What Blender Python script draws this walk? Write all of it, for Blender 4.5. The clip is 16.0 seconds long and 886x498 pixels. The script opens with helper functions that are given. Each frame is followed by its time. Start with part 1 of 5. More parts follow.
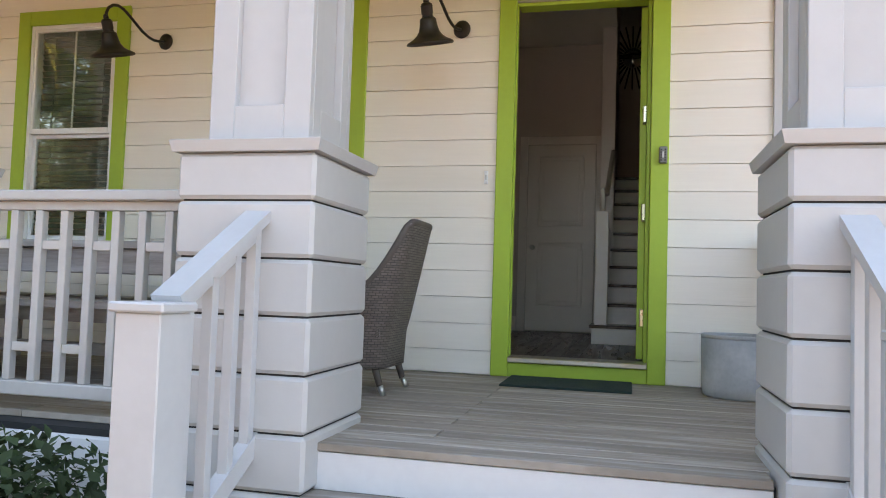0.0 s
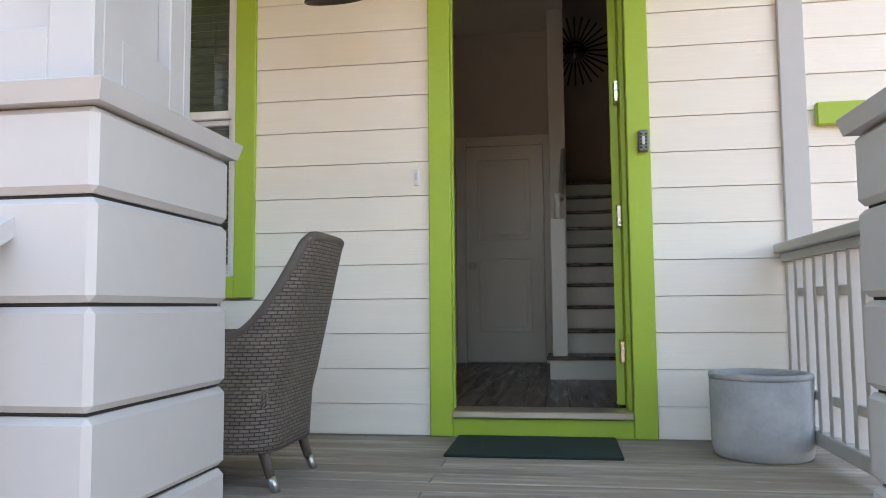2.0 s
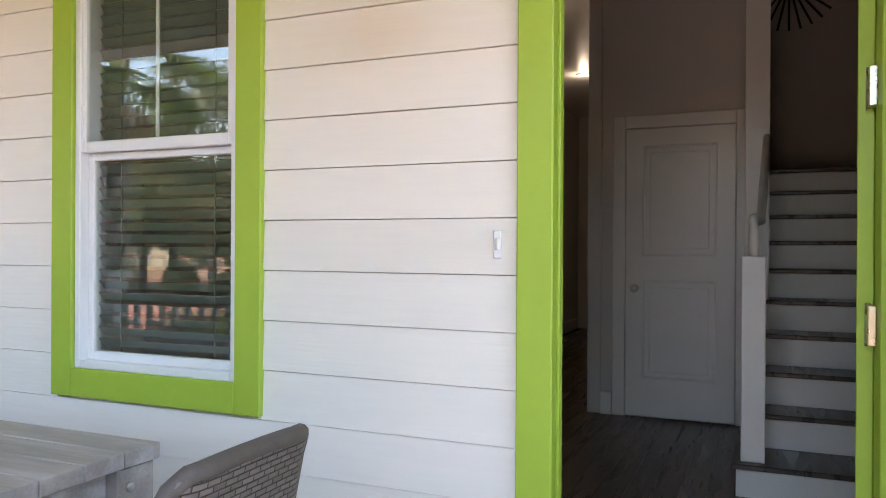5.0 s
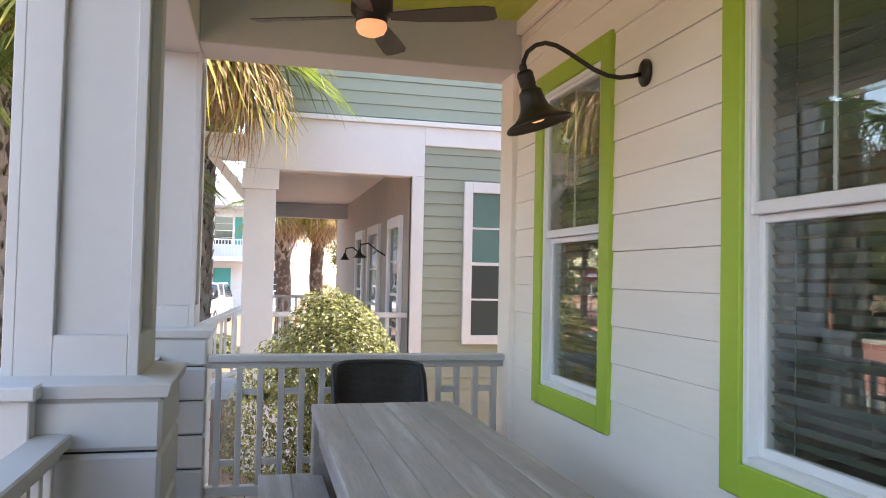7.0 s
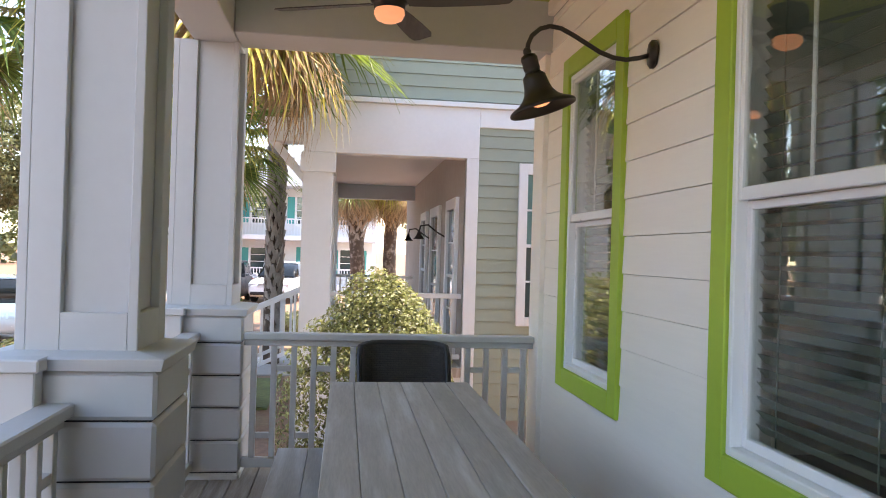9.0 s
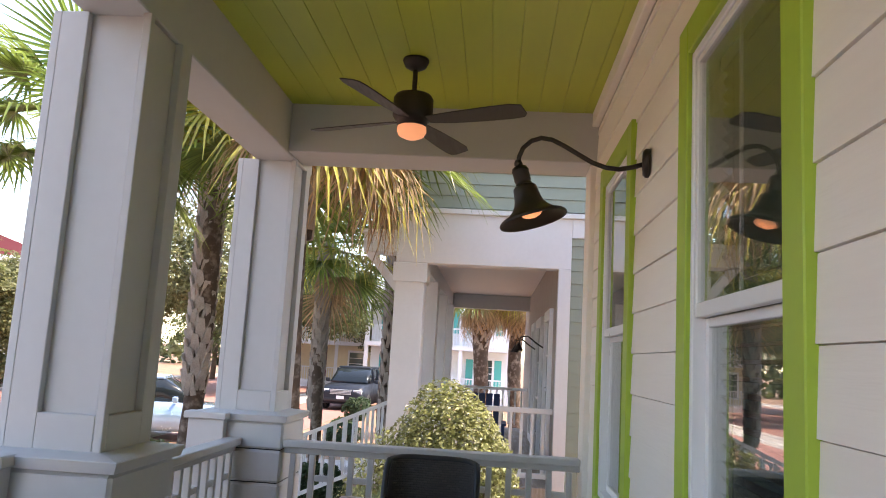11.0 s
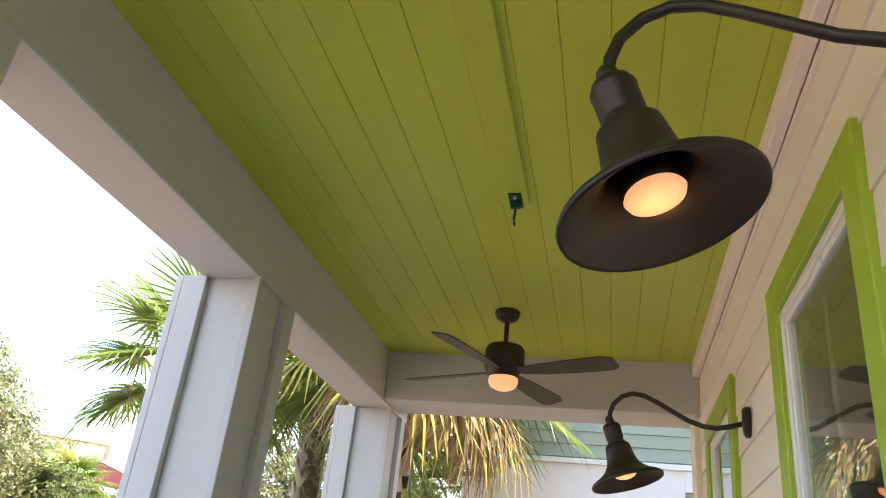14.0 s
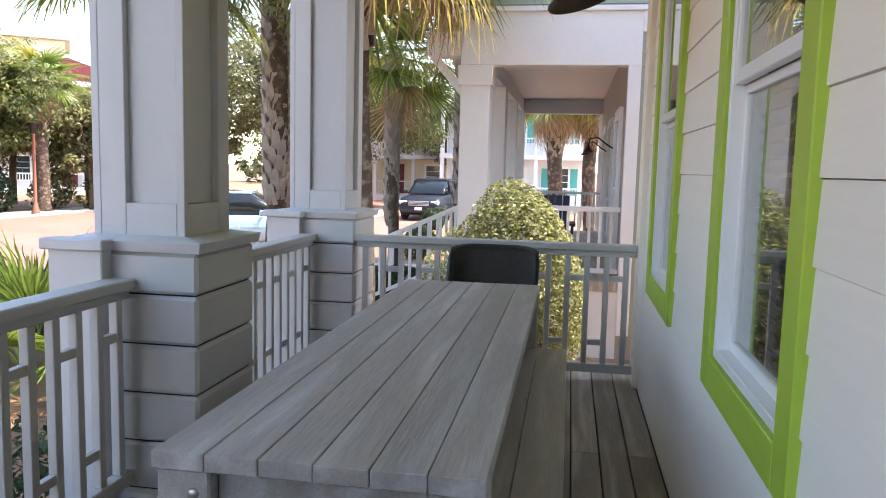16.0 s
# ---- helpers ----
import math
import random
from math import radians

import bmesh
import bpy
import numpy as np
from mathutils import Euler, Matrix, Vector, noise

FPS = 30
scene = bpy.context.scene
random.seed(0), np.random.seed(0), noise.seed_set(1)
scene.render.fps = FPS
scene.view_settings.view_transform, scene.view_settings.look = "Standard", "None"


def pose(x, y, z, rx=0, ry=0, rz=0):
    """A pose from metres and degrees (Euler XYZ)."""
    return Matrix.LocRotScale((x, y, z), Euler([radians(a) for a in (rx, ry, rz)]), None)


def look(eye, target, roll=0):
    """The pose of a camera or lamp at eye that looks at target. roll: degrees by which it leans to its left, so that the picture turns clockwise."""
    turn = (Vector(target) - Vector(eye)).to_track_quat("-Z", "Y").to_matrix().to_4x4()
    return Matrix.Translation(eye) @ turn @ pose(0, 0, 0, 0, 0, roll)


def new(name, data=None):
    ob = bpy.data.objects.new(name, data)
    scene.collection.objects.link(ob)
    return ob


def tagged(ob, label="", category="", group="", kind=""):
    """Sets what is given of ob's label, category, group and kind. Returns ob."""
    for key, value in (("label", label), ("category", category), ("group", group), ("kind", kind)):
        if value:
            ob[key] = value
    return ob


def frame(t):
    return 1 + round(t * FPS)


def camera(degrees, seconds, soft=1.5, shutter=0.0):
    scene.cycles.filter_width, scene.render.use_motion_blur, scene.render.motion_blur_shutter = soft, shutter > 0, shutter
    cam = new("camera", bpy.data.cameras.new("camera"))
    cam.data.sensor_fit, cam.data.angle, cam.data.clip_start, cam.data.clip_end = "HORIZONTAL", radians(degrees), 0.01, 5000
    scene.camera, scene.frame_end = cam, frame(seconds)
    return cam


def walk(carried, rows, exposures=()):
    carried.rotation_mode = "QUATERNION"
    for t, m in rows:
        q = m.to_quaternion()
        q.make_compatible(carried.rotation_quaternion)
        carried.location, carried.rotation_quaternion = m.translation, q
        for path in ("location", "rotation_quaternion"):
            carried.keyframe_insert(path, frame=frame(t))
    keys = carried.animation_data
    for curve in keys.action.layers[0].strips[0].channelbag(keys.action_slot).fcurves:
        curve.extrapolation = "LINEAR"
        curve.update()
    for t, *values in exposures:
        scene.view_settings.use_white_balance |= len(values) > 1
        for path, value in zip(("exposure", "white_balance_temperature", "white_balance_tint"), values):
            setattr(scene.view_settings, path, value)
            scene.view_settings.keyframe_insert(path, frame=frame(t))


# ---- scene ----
cam = camera(60.9, 16.0, soft=1.0)
PATH = [
    (0, (0.323, -5.053, 0.582), (-0.155, -3.114, 0.683), 1.8),
    (0.5, (0.114, -4.968, 0.6), (0.128, -2.968, 0.622), 1.5),
    (1, (0.122, -4.748, 0.596), (0.231, -2.751, 0.622), -1.1),
    (1.5, (0.109, -4.333, 0.61), (-0.076, -2.344, 0.703), -3.1),
    (2, (0.105, -3.871, 0.656), (-0.201, -1.9, 0.81), -0.5),
    (2.5, (0.163, -3.413, 0.67), (-0.303, -1.471, 0.787), 0.5),
    (3, (0.139, -3.078, 0.806), (-0.369, -1.143, 0.82), 0.2),
    (3.2, (0.151, -2.983, 0.851), (-0.271, -1.028, 0.852), 0.7),
    (5.3, (0.132, -2.159, 1.391), (-0.851, -0.418, 1.387), 0.1),
    (5.5, (0.119, -2.094, 1.425), (-1.048, -0.47, 1.428), 0.1),
    (6, (-0.017, -1.925, 1.485), (-1.572, -0.669, 1.521), 0.0),
    (6.5, (-0.116, -1.787, 1.508), (-1.962, -1.024, 1.606), -0.7),
    (7, (-0.107, -1.686, 1.469), (-2.048, -1.212, 1.54), 1.2),
    (7.5, (-0.095, -1.671, 1.463), (-2.05, -1.249, 1.487), 0.5),
    (8, (-0.1, -1.658, 1.464), (-2.052, -1.223, 1.479), -1.2),
    (8.2, (-0.079, -1.637, 1.475), (-2.035, -1.218, 1.488), -0.9),
    (10.3, (0.058, -0.709, 1.512), (-1.939, -0.766, 1.617), 4.6),
    (10.5, (0.054, -0.664, 1.522), (-1.94, -0.75, 1.66), 4.5),
    (11, (-0.008, -0.63, 1.537), (-1.982, -0.775, 1.823), 3.3),
    (11.5, (-0.01, -0.639, 1.582), (-1.911, -0.813, 2.179), 4.8),
    (12, (-0.004, -0.625, 1.614), (-1.768, -0.82, 2.536), 7.2),
    (12.5, (0.005, -0.612, 1.631), (-1.681, -0.868, 2.675), 7.8),
    (13, (-0.015, -0.591, 1.618), (-1.755, -0.906, 2.553), 6.0),
    (13.5, (0.003, -0.575, 1.614), (-1.759, -0.958, 2.479), 6.1),
    (14, (0.024, -0.548, 1.604), (-1.727, -0.987, 2.463), 6.5),
    (14.5, (0.055, -0.548, 1.593), (-1.785, -1.018, 2.222), 5.4),
    (15, (0.114, -0.527, 1.488), (-1.836, -0.943, 1.649), 2.8),
    (15.5, (0.103, -0.533, 1.436), (-1.844, -0.975, 1.321), 2.2),
    (16, (0.096, -0.499, 1.425), (-1.866, -0.825, 1.212), 1.4),
]
walk(cam, [(t, look(e, g, r)) for t, e, g, r in PATH],
     exposures=[(0.0, 2.84, 8700, 14), (0.6, 2.72, 8700, 14), (1.5, 2.84, 8700, 14), (2.0, 3.0, 8600, 14), (2.5, 3.22, 8400, 14), (3.0, 3.45, 8500, 18), (5.5, 3.36, 7700, 18), (6.0, 3.1, 7650, 18), (6.5, 3.02, 7600, 17), (8.0, 2.93, 7600, 17), (11.0, 2.65, 7700, 19), (12.5, 3.42, 7450, 10), (14.0, 3.15, 7450, 10), (15.5, 2.62, 7500, 17), (16.0, 2.82, 7450, 17)])

# ---- world and lights ----
SUN_EL, SUN_AZ = 62.0, -4.0          # degrees; azimuth from +y towards +x
world = bpy.data.worlds.new("sky")
scene.world = world
world.use_nodes = True
wn = world.node_tree.nodes
sky = wn.new("ShaderNodeTexSky")
sky.sky_type = "NISHITA"
sky.sun_disc = False
sky.sun_elevation = radians(SUN_EL)
sky.sun_rotation = radians(SUN_AZ)
sky.air_density, sky.dust_density, sky.ozone_density = 1.0, 0.25, 1.0
wn["Background"].inputs["Strength"].default_value = 0.13
world.node_tree.links.new(sky.outputs["Color"], wn["Background"].inputs["Color"])
sun = bpy.data.lights.new("sun", "SUN")
sun.energy, sun.angle, sun.color = 2.2, radians(0.6), (1.0, 0.95, 0.86)
sun_ob = new("sun", sun)
sun_dir = Vector((math.sin(radians(SUN_AZ)) * math.cos(radians(SUN_EL)), math.cos(radians(SUN_AZ)) * math.cos(radians(SUN_EL)), math.sin(radians(SUN_EL))))
sun_ob.matrix_world = look(sun_dir * 60, (0, 0, 0))


# ---- materials ----
def material(name, color, rough=0.6, metal=0.0, vary=0.06, scale=6.0, bump=0.0, bump_scale=60.0, stretch=(1, 1, 1), rnd=0.0, spec=0.5, second=None, second_amt=0.0, coat=0.0):
    """Principled material with mottling at two scales, fine relief and piece-to-piece variation."""
    m = bpy.data.materials.new(name)
    m.use_nodes = True
    nt = m.node_tree
    bs = nt.nodes["Principled BSDF"]
    bs.inputs["Roughness"].default_value = rough
    bs.inputs["Metallic"].default_value = metal
    bs.inputs["Specular IOR Level"].default_value = spec
    bs.inputs["Coat Weight"].default_value = coat
    tc = nt.nodes.new("ShaderNodeTexCoord")
    mp = nt.nodes.new("ShaderNodeMapping")
    mp.inputs["Scale"].default_value = stretch
    nt.links.new(tc.outputs["Object"], mp.inputs["Vector"])
    info = nt.nodes.new("ShaderNodeObjectInfo")
    add = nt.nodes.new("ShaderNodeVectorMath")
    add.operation = "ADD"
    off = nt.nodes.new("ShaderNodeVectorMath")
    off.operation = "SCALE"
    off.inputs[0].default_value = (7.3, 3.1, 5.7)
    nt.links.new(info.outputs["Random"], off.inputs["Scale"])
    nt.links.new(mp.outputs["Vector"], add.inputs[0])
    nt.links.new(off.outputs["Vector"], add.inputs[1])
    n1 = nt.nodes.new("ShaderNodeTexNoise")
    n1.inputs["Scale"].default_value = scale
    n1.inputs["Detail"].default_value = 4
    n2 = nt.nodes.new("ShaderNodeTexNoise")
    n2.inputs["Scale"].default_value = scale * 9
    n2.inputs["Detail"].default_value = 6
    for n in (n1, n2):
        nt.links.new(add.outputs["Vector"], n.inputs["Vector"])
    mix = nt.nodes.new("ShaderNodeMath")
    mix.operation = "MULTIPLY_ADD"
    mix.inputs[1].default_value = 0.6
    nt.links.new(n1.outputs["Fac"], mix.inputs[0])
    sc = nt.nodes.new("ShaderNodeMath")
    sc.operation = "MULTIPLY"
    sc.inputs[1].default_value = 0.4
    nt.links.new(n2.outputs["Fac"], sc.inputs[0])
    nt.links.new(sc.outputs[0], mix.inputs[2])
    ramp = nt.nodes.new("ShaderNodeMapRange")
    ramp.inputs["From Min"].default_value, ramp.inputs["From Max"].default_value = 0.3, 0.7
    ramp.inputs["To Min"].default_value, ramp.inputs["To Max"].default_value = 1 - vary, 1 + vary
    nt.links.new(mix.outputs[0], ramp.inputs["Value"])
    rr = nt.nodes.new("ShaderNodeMapRange")
    rr.inputs["To Min"].default_value, rr.inputs["To Max"].default_value = 1 - rnd, 1 + rnd
    nt.links.new(info.outputs["Random"], rr.inputs["Value"])
    mul = nt.nodes.new("ShaderNodeMath")
    mul.operation = "MULTIPLY"
    nt.links.new(ramp.outputs[0], mul.inputs[0])
    nt.links.new(rr.outputs[0], mul.inputs[1])
    col = nt.nodes.new("ShaderNodeVectorMath")
    col.operation = "SCALE"
    nt.links.new(mul.outputs[0], col.inputs["Scale"])
    if second:
        mc = nt.nodes.new("ShaderNodeMix")
        mc.data_type = "RGBA"
        mr = nt.nodes.new("ShaderNodeMapRange")
        mr.inputs["From Min"].default_value, mr.inputs["From Max"].default_value = 0.5, 0.68
        mr.inputs["To Max"].default_value = second_amt
        nt.links.new(n1.outputs["Fac"], mr.inputs["Value"])
        nt.links.new(mr.outputs[0], mc.inputs["Factor"])
        mc.inputs["A"].default_value = (*color, 1)
        mc.inputs["B"].default_value = (*second, 1)
        nt.links.new(mc.outputs["Result"], col.inputs[0])
    else:
        col.inputs[0].default_value = color
    nt.links.new(col.outputs["Vector"], bs.inputs["Base Color"])
    rv = nt.nodes.new("ShaderNodeMapRange")
    rv.inputs["From Min"].default_value, rv.inputs["From Max"].default_value = 0.3, 0.7
    rv.inputs["To Min"].default_value, rv.inputs["To Max"].default_value = max(0.02, rough - 0.08), min(1, rough + 0.08)
    nt.links.new(n1.outputs["Fac"], rv.inputs["Value"])
    nt.links.new(rv.outputs[0], bs.inputs["Roughness"])
    if bump:
        n3 = nt.nodes.new("ShaderNodeTexNoise")
        n3.inputs["Scale"].default_value = bump_scale
        n3.inputs["Detail"].default_value = 5
        nt.links.new(add.outputs["Vector"], n3.inputs["Vector"])
        bp = nt.nodes.new("ShaderNodeBump")
        bp.inputs["Strength"].default_value = bump
        bp.inputs["Distance"].default_value = 0.004
        nt.links.new(n3.outputs["Fac"], bp.inputs["Height"])
        nt.links.new(bp.outputs["Normal"], bs.inputs["Normal"])
    return m


def glowing(name, color, strength):
    m = bpy.data.materials.new(name)
    m.use_nodes = True
    bs = m.node_tree.nodes["Principled BSDF"]
    bs.inputs["Base Color"].default_value = (*color, 1)
    bs.inputs["Emission Color"].default_value = (*color, 1)
    bs.inputs["Emission Strength"].default_value = strength
    return m


def glass_mat(name, tint=(1, 1, 1), rough=0.0, base=0.05, gain=1.0):
    """Thin window glass: mostly clear, with a Fresnel-driven mirror."""
    m = bpy.data.materials.new(name)
    m.use_nodes = True
    nt = m.node_tree
    nt.nodes.remove(nt.nodes["Principled BSDF"])
    out = nt.nodes["Material Output"]
    tr = nt.nodes.new("ShaderNodeBsdfTransparent")
    tr.inputs["Color"].default_value = (*tint, 1)
    gl = nt.nodes.new("ShaderNodeBsdfGlossy")
    gl.inputs["Roughness"].default_value = rough
    fr = nt.nodes.new("ShaderNodeMath")
    fr.operation = "POWER"
    fr.inputs[1].default_value = 4.5
    lw = nt.nodes.new("ShaderNodeLayerWeight")
    lw.inputs["Blend"].default_value = 0.5
    nt.links.new(lw.outputs["Facing"], fr.inputs[0])
    mu = nt.nodes.new("ShaderNodeMath")
    mu.operation = "MULTIPLY_ADD"
    mu.inputs[1].default_value, mu.inputs[2].default_value = gain, base
    mu.use_clamp = True
    nt.links.new(fr.outputs[0], mu.inputs[0])
    mx = nt.nodes.new("ShaderNodeMixShader")
    nt.links.new(mu.outputs[0], mx.inputs[0])
    nt.links.new(tr.outputs[0], mx.inputs[1])
    nt.links.new(gl.outputs[0], mx.inputs[2])
    nt.links.new(mx.outputs[0], out.inputs["Surface"])
    return m


M_SIDING = material("cream siding paint", (0.88, 0.83, 0.75), 0.55, vary=0.03, scale=1.5, bump=0.25, bump_scale=25, stretch=(0.25, 1, 4), rnd=0.02)
M_WHITE = material("white trim paint", (0.74, 0.745, 0.75), 0.45, vary=0.035, scale=2.5, bump=0.12, bump_scale=40, rnd=0.015)
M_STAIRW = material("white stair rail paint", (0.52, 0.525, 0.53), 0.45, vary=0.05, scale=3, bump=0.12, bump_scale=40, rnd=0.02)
M_RISER = material("white riser paint", (0.68, 0.69, 0.70), 0.45, vary=0.05, scale=3, bump=0.12, bump_scale=40)
M_GREYP = material("light grey porch paint", (0.53, 0.53, 0.525), 0.5, vary=0.035, scale=2.0, bump=0.12, bump_scale=40, rnd=0.02)
M_RAIL = material("grey rail paint", (0.50, 0.495, 0.48), 0.5, vary=0.05, scale=4, bump=0.15, bump_scale=50, rnd=0.03)
M_LIME = material("lime green trim paint", (0.36, 0.52, 0.055), 0.5, vary=0.05, scale=3, bump=0.15, bump_scale=40, rnd=0.02)
M_CEIL = material("lime green ceiling paint", (0.50, 0.58, 0.06), 0.42, vary=0.06, scale=1.2, bump=0.12, bump_scale=30, stretch=(0.2, 1, 1))
M_VINYL = material("white window vinyl", (0.82, 0.83, 0.84), 0.35, vary=0.02, scale=4)
M_DECK = material("weathered deck boards", (0.31, 0.262, 0.218), 0.75, vary=0.26, scale=3, bump=0.5, bump_scale=30, stretch=(0.5, 6, 1), rnd=0.16, second=(0.43, 0.395, 0.36), second_amt=0.7)
M_TABLE = material("weathered grey stained timber", (0.40, 0.365, 0.34), 0.6, vary=0.22, scale=2.5, bump=0.45, bump_scale=22, stretch=(0.5, 5, 5), rnd=0.10, second=(0.50, 0.50, 0.50), second_amt=0.65)
M_BRONZE = material("dark bronze metal", (0.035, 0.028, 0.024), 0.42, metal=0.35, vary=0.15, scale=12, bump=0.05)
M_BLADE = material("dark fan blade", (0.055, 0.048, 0.042), 0.5, vary=0.15, scale=6, stretch=(1, 8, 1))
M_WICKER = material("brown grey wicker", (0.115, 0.095, 0.082), 0.6, vary=0.25, scale=30, bump=0.2)
M_METAL = material("brushed aluminium", (0.6, 0.6, 0.58), 0.35, metal=1.0, vary=0.05)
M_BRASS = material("brass and nickel hinge", (0.72, 0.66, 0.5), 0.3, metal=0.9, vary=0.1, scale=30)
M_MAT = material("dark green doormat", (0.012, 0.030, 0.026), 0.95, vary=0.3, scale=40, bump=0.6, bump_scale=300)
M_POT = material("blue grey concrete planter", (0.42, 0.44, 0.46), 0.85, vary=0.14, scale=5, bump=0.4, bump_scale=60, second=(0.55, 0.56, 0.56), second_amt=0.6)
M_DARK = material("dark seam", (0.03, 0.03, 0.03), 0.9)
M_IWALL = material("grey beige interior wall", (0.56, 0.52, 0.48), 0.7, vary=0.03)
M_IDOOR = material("white interior door paint", (0.76, 0.73, 0.69), 0.4, vary=0.02)
M_IFLOOR = material("dark wood floor", (0.055, 0.035, 0.025), 0.3, vary=0.3, scale=3, stretch=(6, 0.6, 1), rnd=0.2, bump=0.1)
M_BLIND = material("dark slat", (0.12, 0.16, 0.13), 0.5, vary=0.1)
M_BULB = glowing("warm lit bulb", (1.0, 0.43, 0.23), 0.11)
M_GLASS = glass_mat("window glass", (0.93, 0.96, 0.94), 0.0, 0.10, 1.5)
M_GREENHW = material("dark green hook plastic", (0.005, 0.06, 0.045), 0.35, vary=0.1)
M_BLACK = material("black plastic", (0.012, 0.012, 0.013), 0.45, vary=0.2)
M_NUM = material("dark iron numerals", (0.05, 0.048, 0.046), 0.55, metal=0.3, vary=0.1)


# ---- mesh helpers ----
def box(bm, x0, x1, y0, y1, z0, z1, bevel=0.0, m=None):
    r = bmesh.ops.create_cube(bm, size=1.0)
    vs = r["verts"]
    for v in vs:
        v.co = Vector((x0 + (v.co.x + 0.5) * (x1 - x0), y0 + (v.co.y + 0.5) * (y1 - y0), z0 + (v.co.z + 0.5) * (z1 - z0)))
    if bevel:
        es = {e for v in vs for e in v.link_edges}
        r2 = bmesh.ops.bevel(bm, geom=list(es), offset=bevel, segments=1, affect="EDGES", profile=0.5)
        vs = r2["verts"] if m is not None else vs
    if m is not None:
        bmesh.ops.transform(bm, matrix=m, verts=[v for v in set(vs) if v.is_valid])
    return vs


def beam_between(bm, a, b, w, h, up=(0, 0, 1)):
    """A bar of section w x h from a to b."""
    a, b = Vector(a), Vector(b)
    d = (b - a)
    ln = d.length
    d.normalize()
    side = d.cross(Vector(up)).normalized()
    upv = side.cross(d)
    m = Matrix((side, d, upv)).transposed().to_4x4()
    m.translation = a
    r = bmesh.ops.create_cube(bm, size=1.0)
    for v in r["verts"]:
        v.co = m @ Vector((v.co.x * w, (v.co.y + 0.5) * ln, v.co.z * h))
    return r["verts"]


def tube(bm, pts, radii, n=12, cap=True):
    """A round tube along pts."""
    pts = [Vector(p) for p in pts]
    if not hasattr(radii, "__len__"):
        radii = [radii] * len(pts)
    rings = []
    ref = Vector((0.31, 0.2, 0.93)).normalized()
    for i, p in enumerate(pts):
        t = (pts[min(i + 1, len(pts) - 1)] - pts[max(i - 1, 0)]).normalized()
        s = t.cross(ref)
        if s.length < 0.1:
            s = t.cross(Vector((1, 0, 0)))
        s.normalize()
        u = t.cross(s)
        rings.append([bm.verts.new(p + (s * math.cos(2 * math.pi * k / n) + u * math.sin(2 * math.pi * k / n)) * radii[i]) for k in range(n)])
    for a, b in zip(rings, rings[1:]):
        for k in range(n):
            bm.faces.new((a[k], a[(k + 1) % n], b[(k + 1) % n], b[k])).smooth = True
    if cap:
        bm.faces.new(rings[0][::-1])
        bm.faces.new(rings[-1])


def lathe(bm, profile, n=28, centre=(0, 0, 0), smooth=True):
    """Turns a list of (radius, z) about the upright axis."""
    c = Vector(centre)
    rings = []
    for r, z in profile:
        if r < 1e-5:
            rings.append([bm.verts.new(c + Vector((0, 0, z)))])
        else:
            rings.append([bm.verts.new(c + Vector((r * math.cos(2 * math.pi * k / n), r * math.sin(2 * math.pi * k / n), z))) for k in range(n)])
    for a, b in zip(rings, rings[1:]):
        for k in range(n):
            k2 = (k + 1) % n
            if len(a) == 1 and len(b) == 1:
                continue
            if len(a) == 1:
                f = bm.faces.new((a[0], b[k2], b[k]))
            elif len(b) == 1:
                f = bm.faces.new((a[k], a[k2], b[0]))
            else:
                f = bm.faces.new((a[k], a[k2], b[k2], b[k]))
            f.smooth = smooth


def mesh_of(name, bm, mat):
    me = bpy.data.meshes.new(name)
    bmesh.ops.recalc_face_normals(bm, faces=bm.faces)
    bm.to_mesh(me)
    bm.free()
    me.materials.append(mat)
    return me


def part(name, bm, mat, parent=None, label=""):
    ob = new(name, mesh_of(name, bm, mat))
    if parent is not None:
        ob.parent = parent
    if label:
        ob["label"] = label
    return ob


def part_box(name, dims, mat, parent=None, bevel=0.004, label=""):
    bm = bmesh.new()
    box(bm, *dims, bevel)
    return part(name, bm, mat, parent, label)


def piece(name, me, parent, loc=(0, 0, 0)):
    """A piece on a shared mesh."""
    ob = new(name, me)
    ob.parent = parent
    ob.location = loc
    return ob


def thing(name, loc=(0, 0, 0), label="", category="", group="", kind="", rz=0):
    ob = new(name)
    ob.empty_display_size = 0.1
    ob.matrix_basis = pose(*loc, 0, 0, rz)
    return tagged(ob, label, category, group, kind)


# ---- large structure ----
GZ = -0.85                       # ground level; porch floor is z = 0
WIN = [(-2.573, -1.525), (-4.528, -3.492)]
WZ0, WZ1 = 0.714, 2.706
DOOR = (-0.475, 0.45, 0.13, 2.56)
CEIL = 3.197
ROW = 0.1805


def wall_with_holes(name, x0, x1, z0, z1, y0, y1, holes, mat, label):
    """An upright wall along x with rectangular openings."""
    bm = bmesh.new()
    xs = sorted({x0, x1, *[h[0] for h in holes], *[h[1] for h in holes]})
    for a, b in zip(xs, xs[1:]):
        cut = sorted((h[2], h[3]) for h in holes if h[0] <= a + 1e-6 and h[1] >= b - 1e-6)
        z = z0
        for c0, c1 in cut:
            if c0 > z:
                box(bm, a, b, y0, y1, z, c0)
            z = max(z, c1)
        if z < z1:
            box(bm, a, b, y0, y1, z, z1)
    bmesh.ops.remove_doubles(bm, verts=bm.verts, dist=1e-5)
    return tagged(part(name, bm, mat), label, "wall", kind="structure")


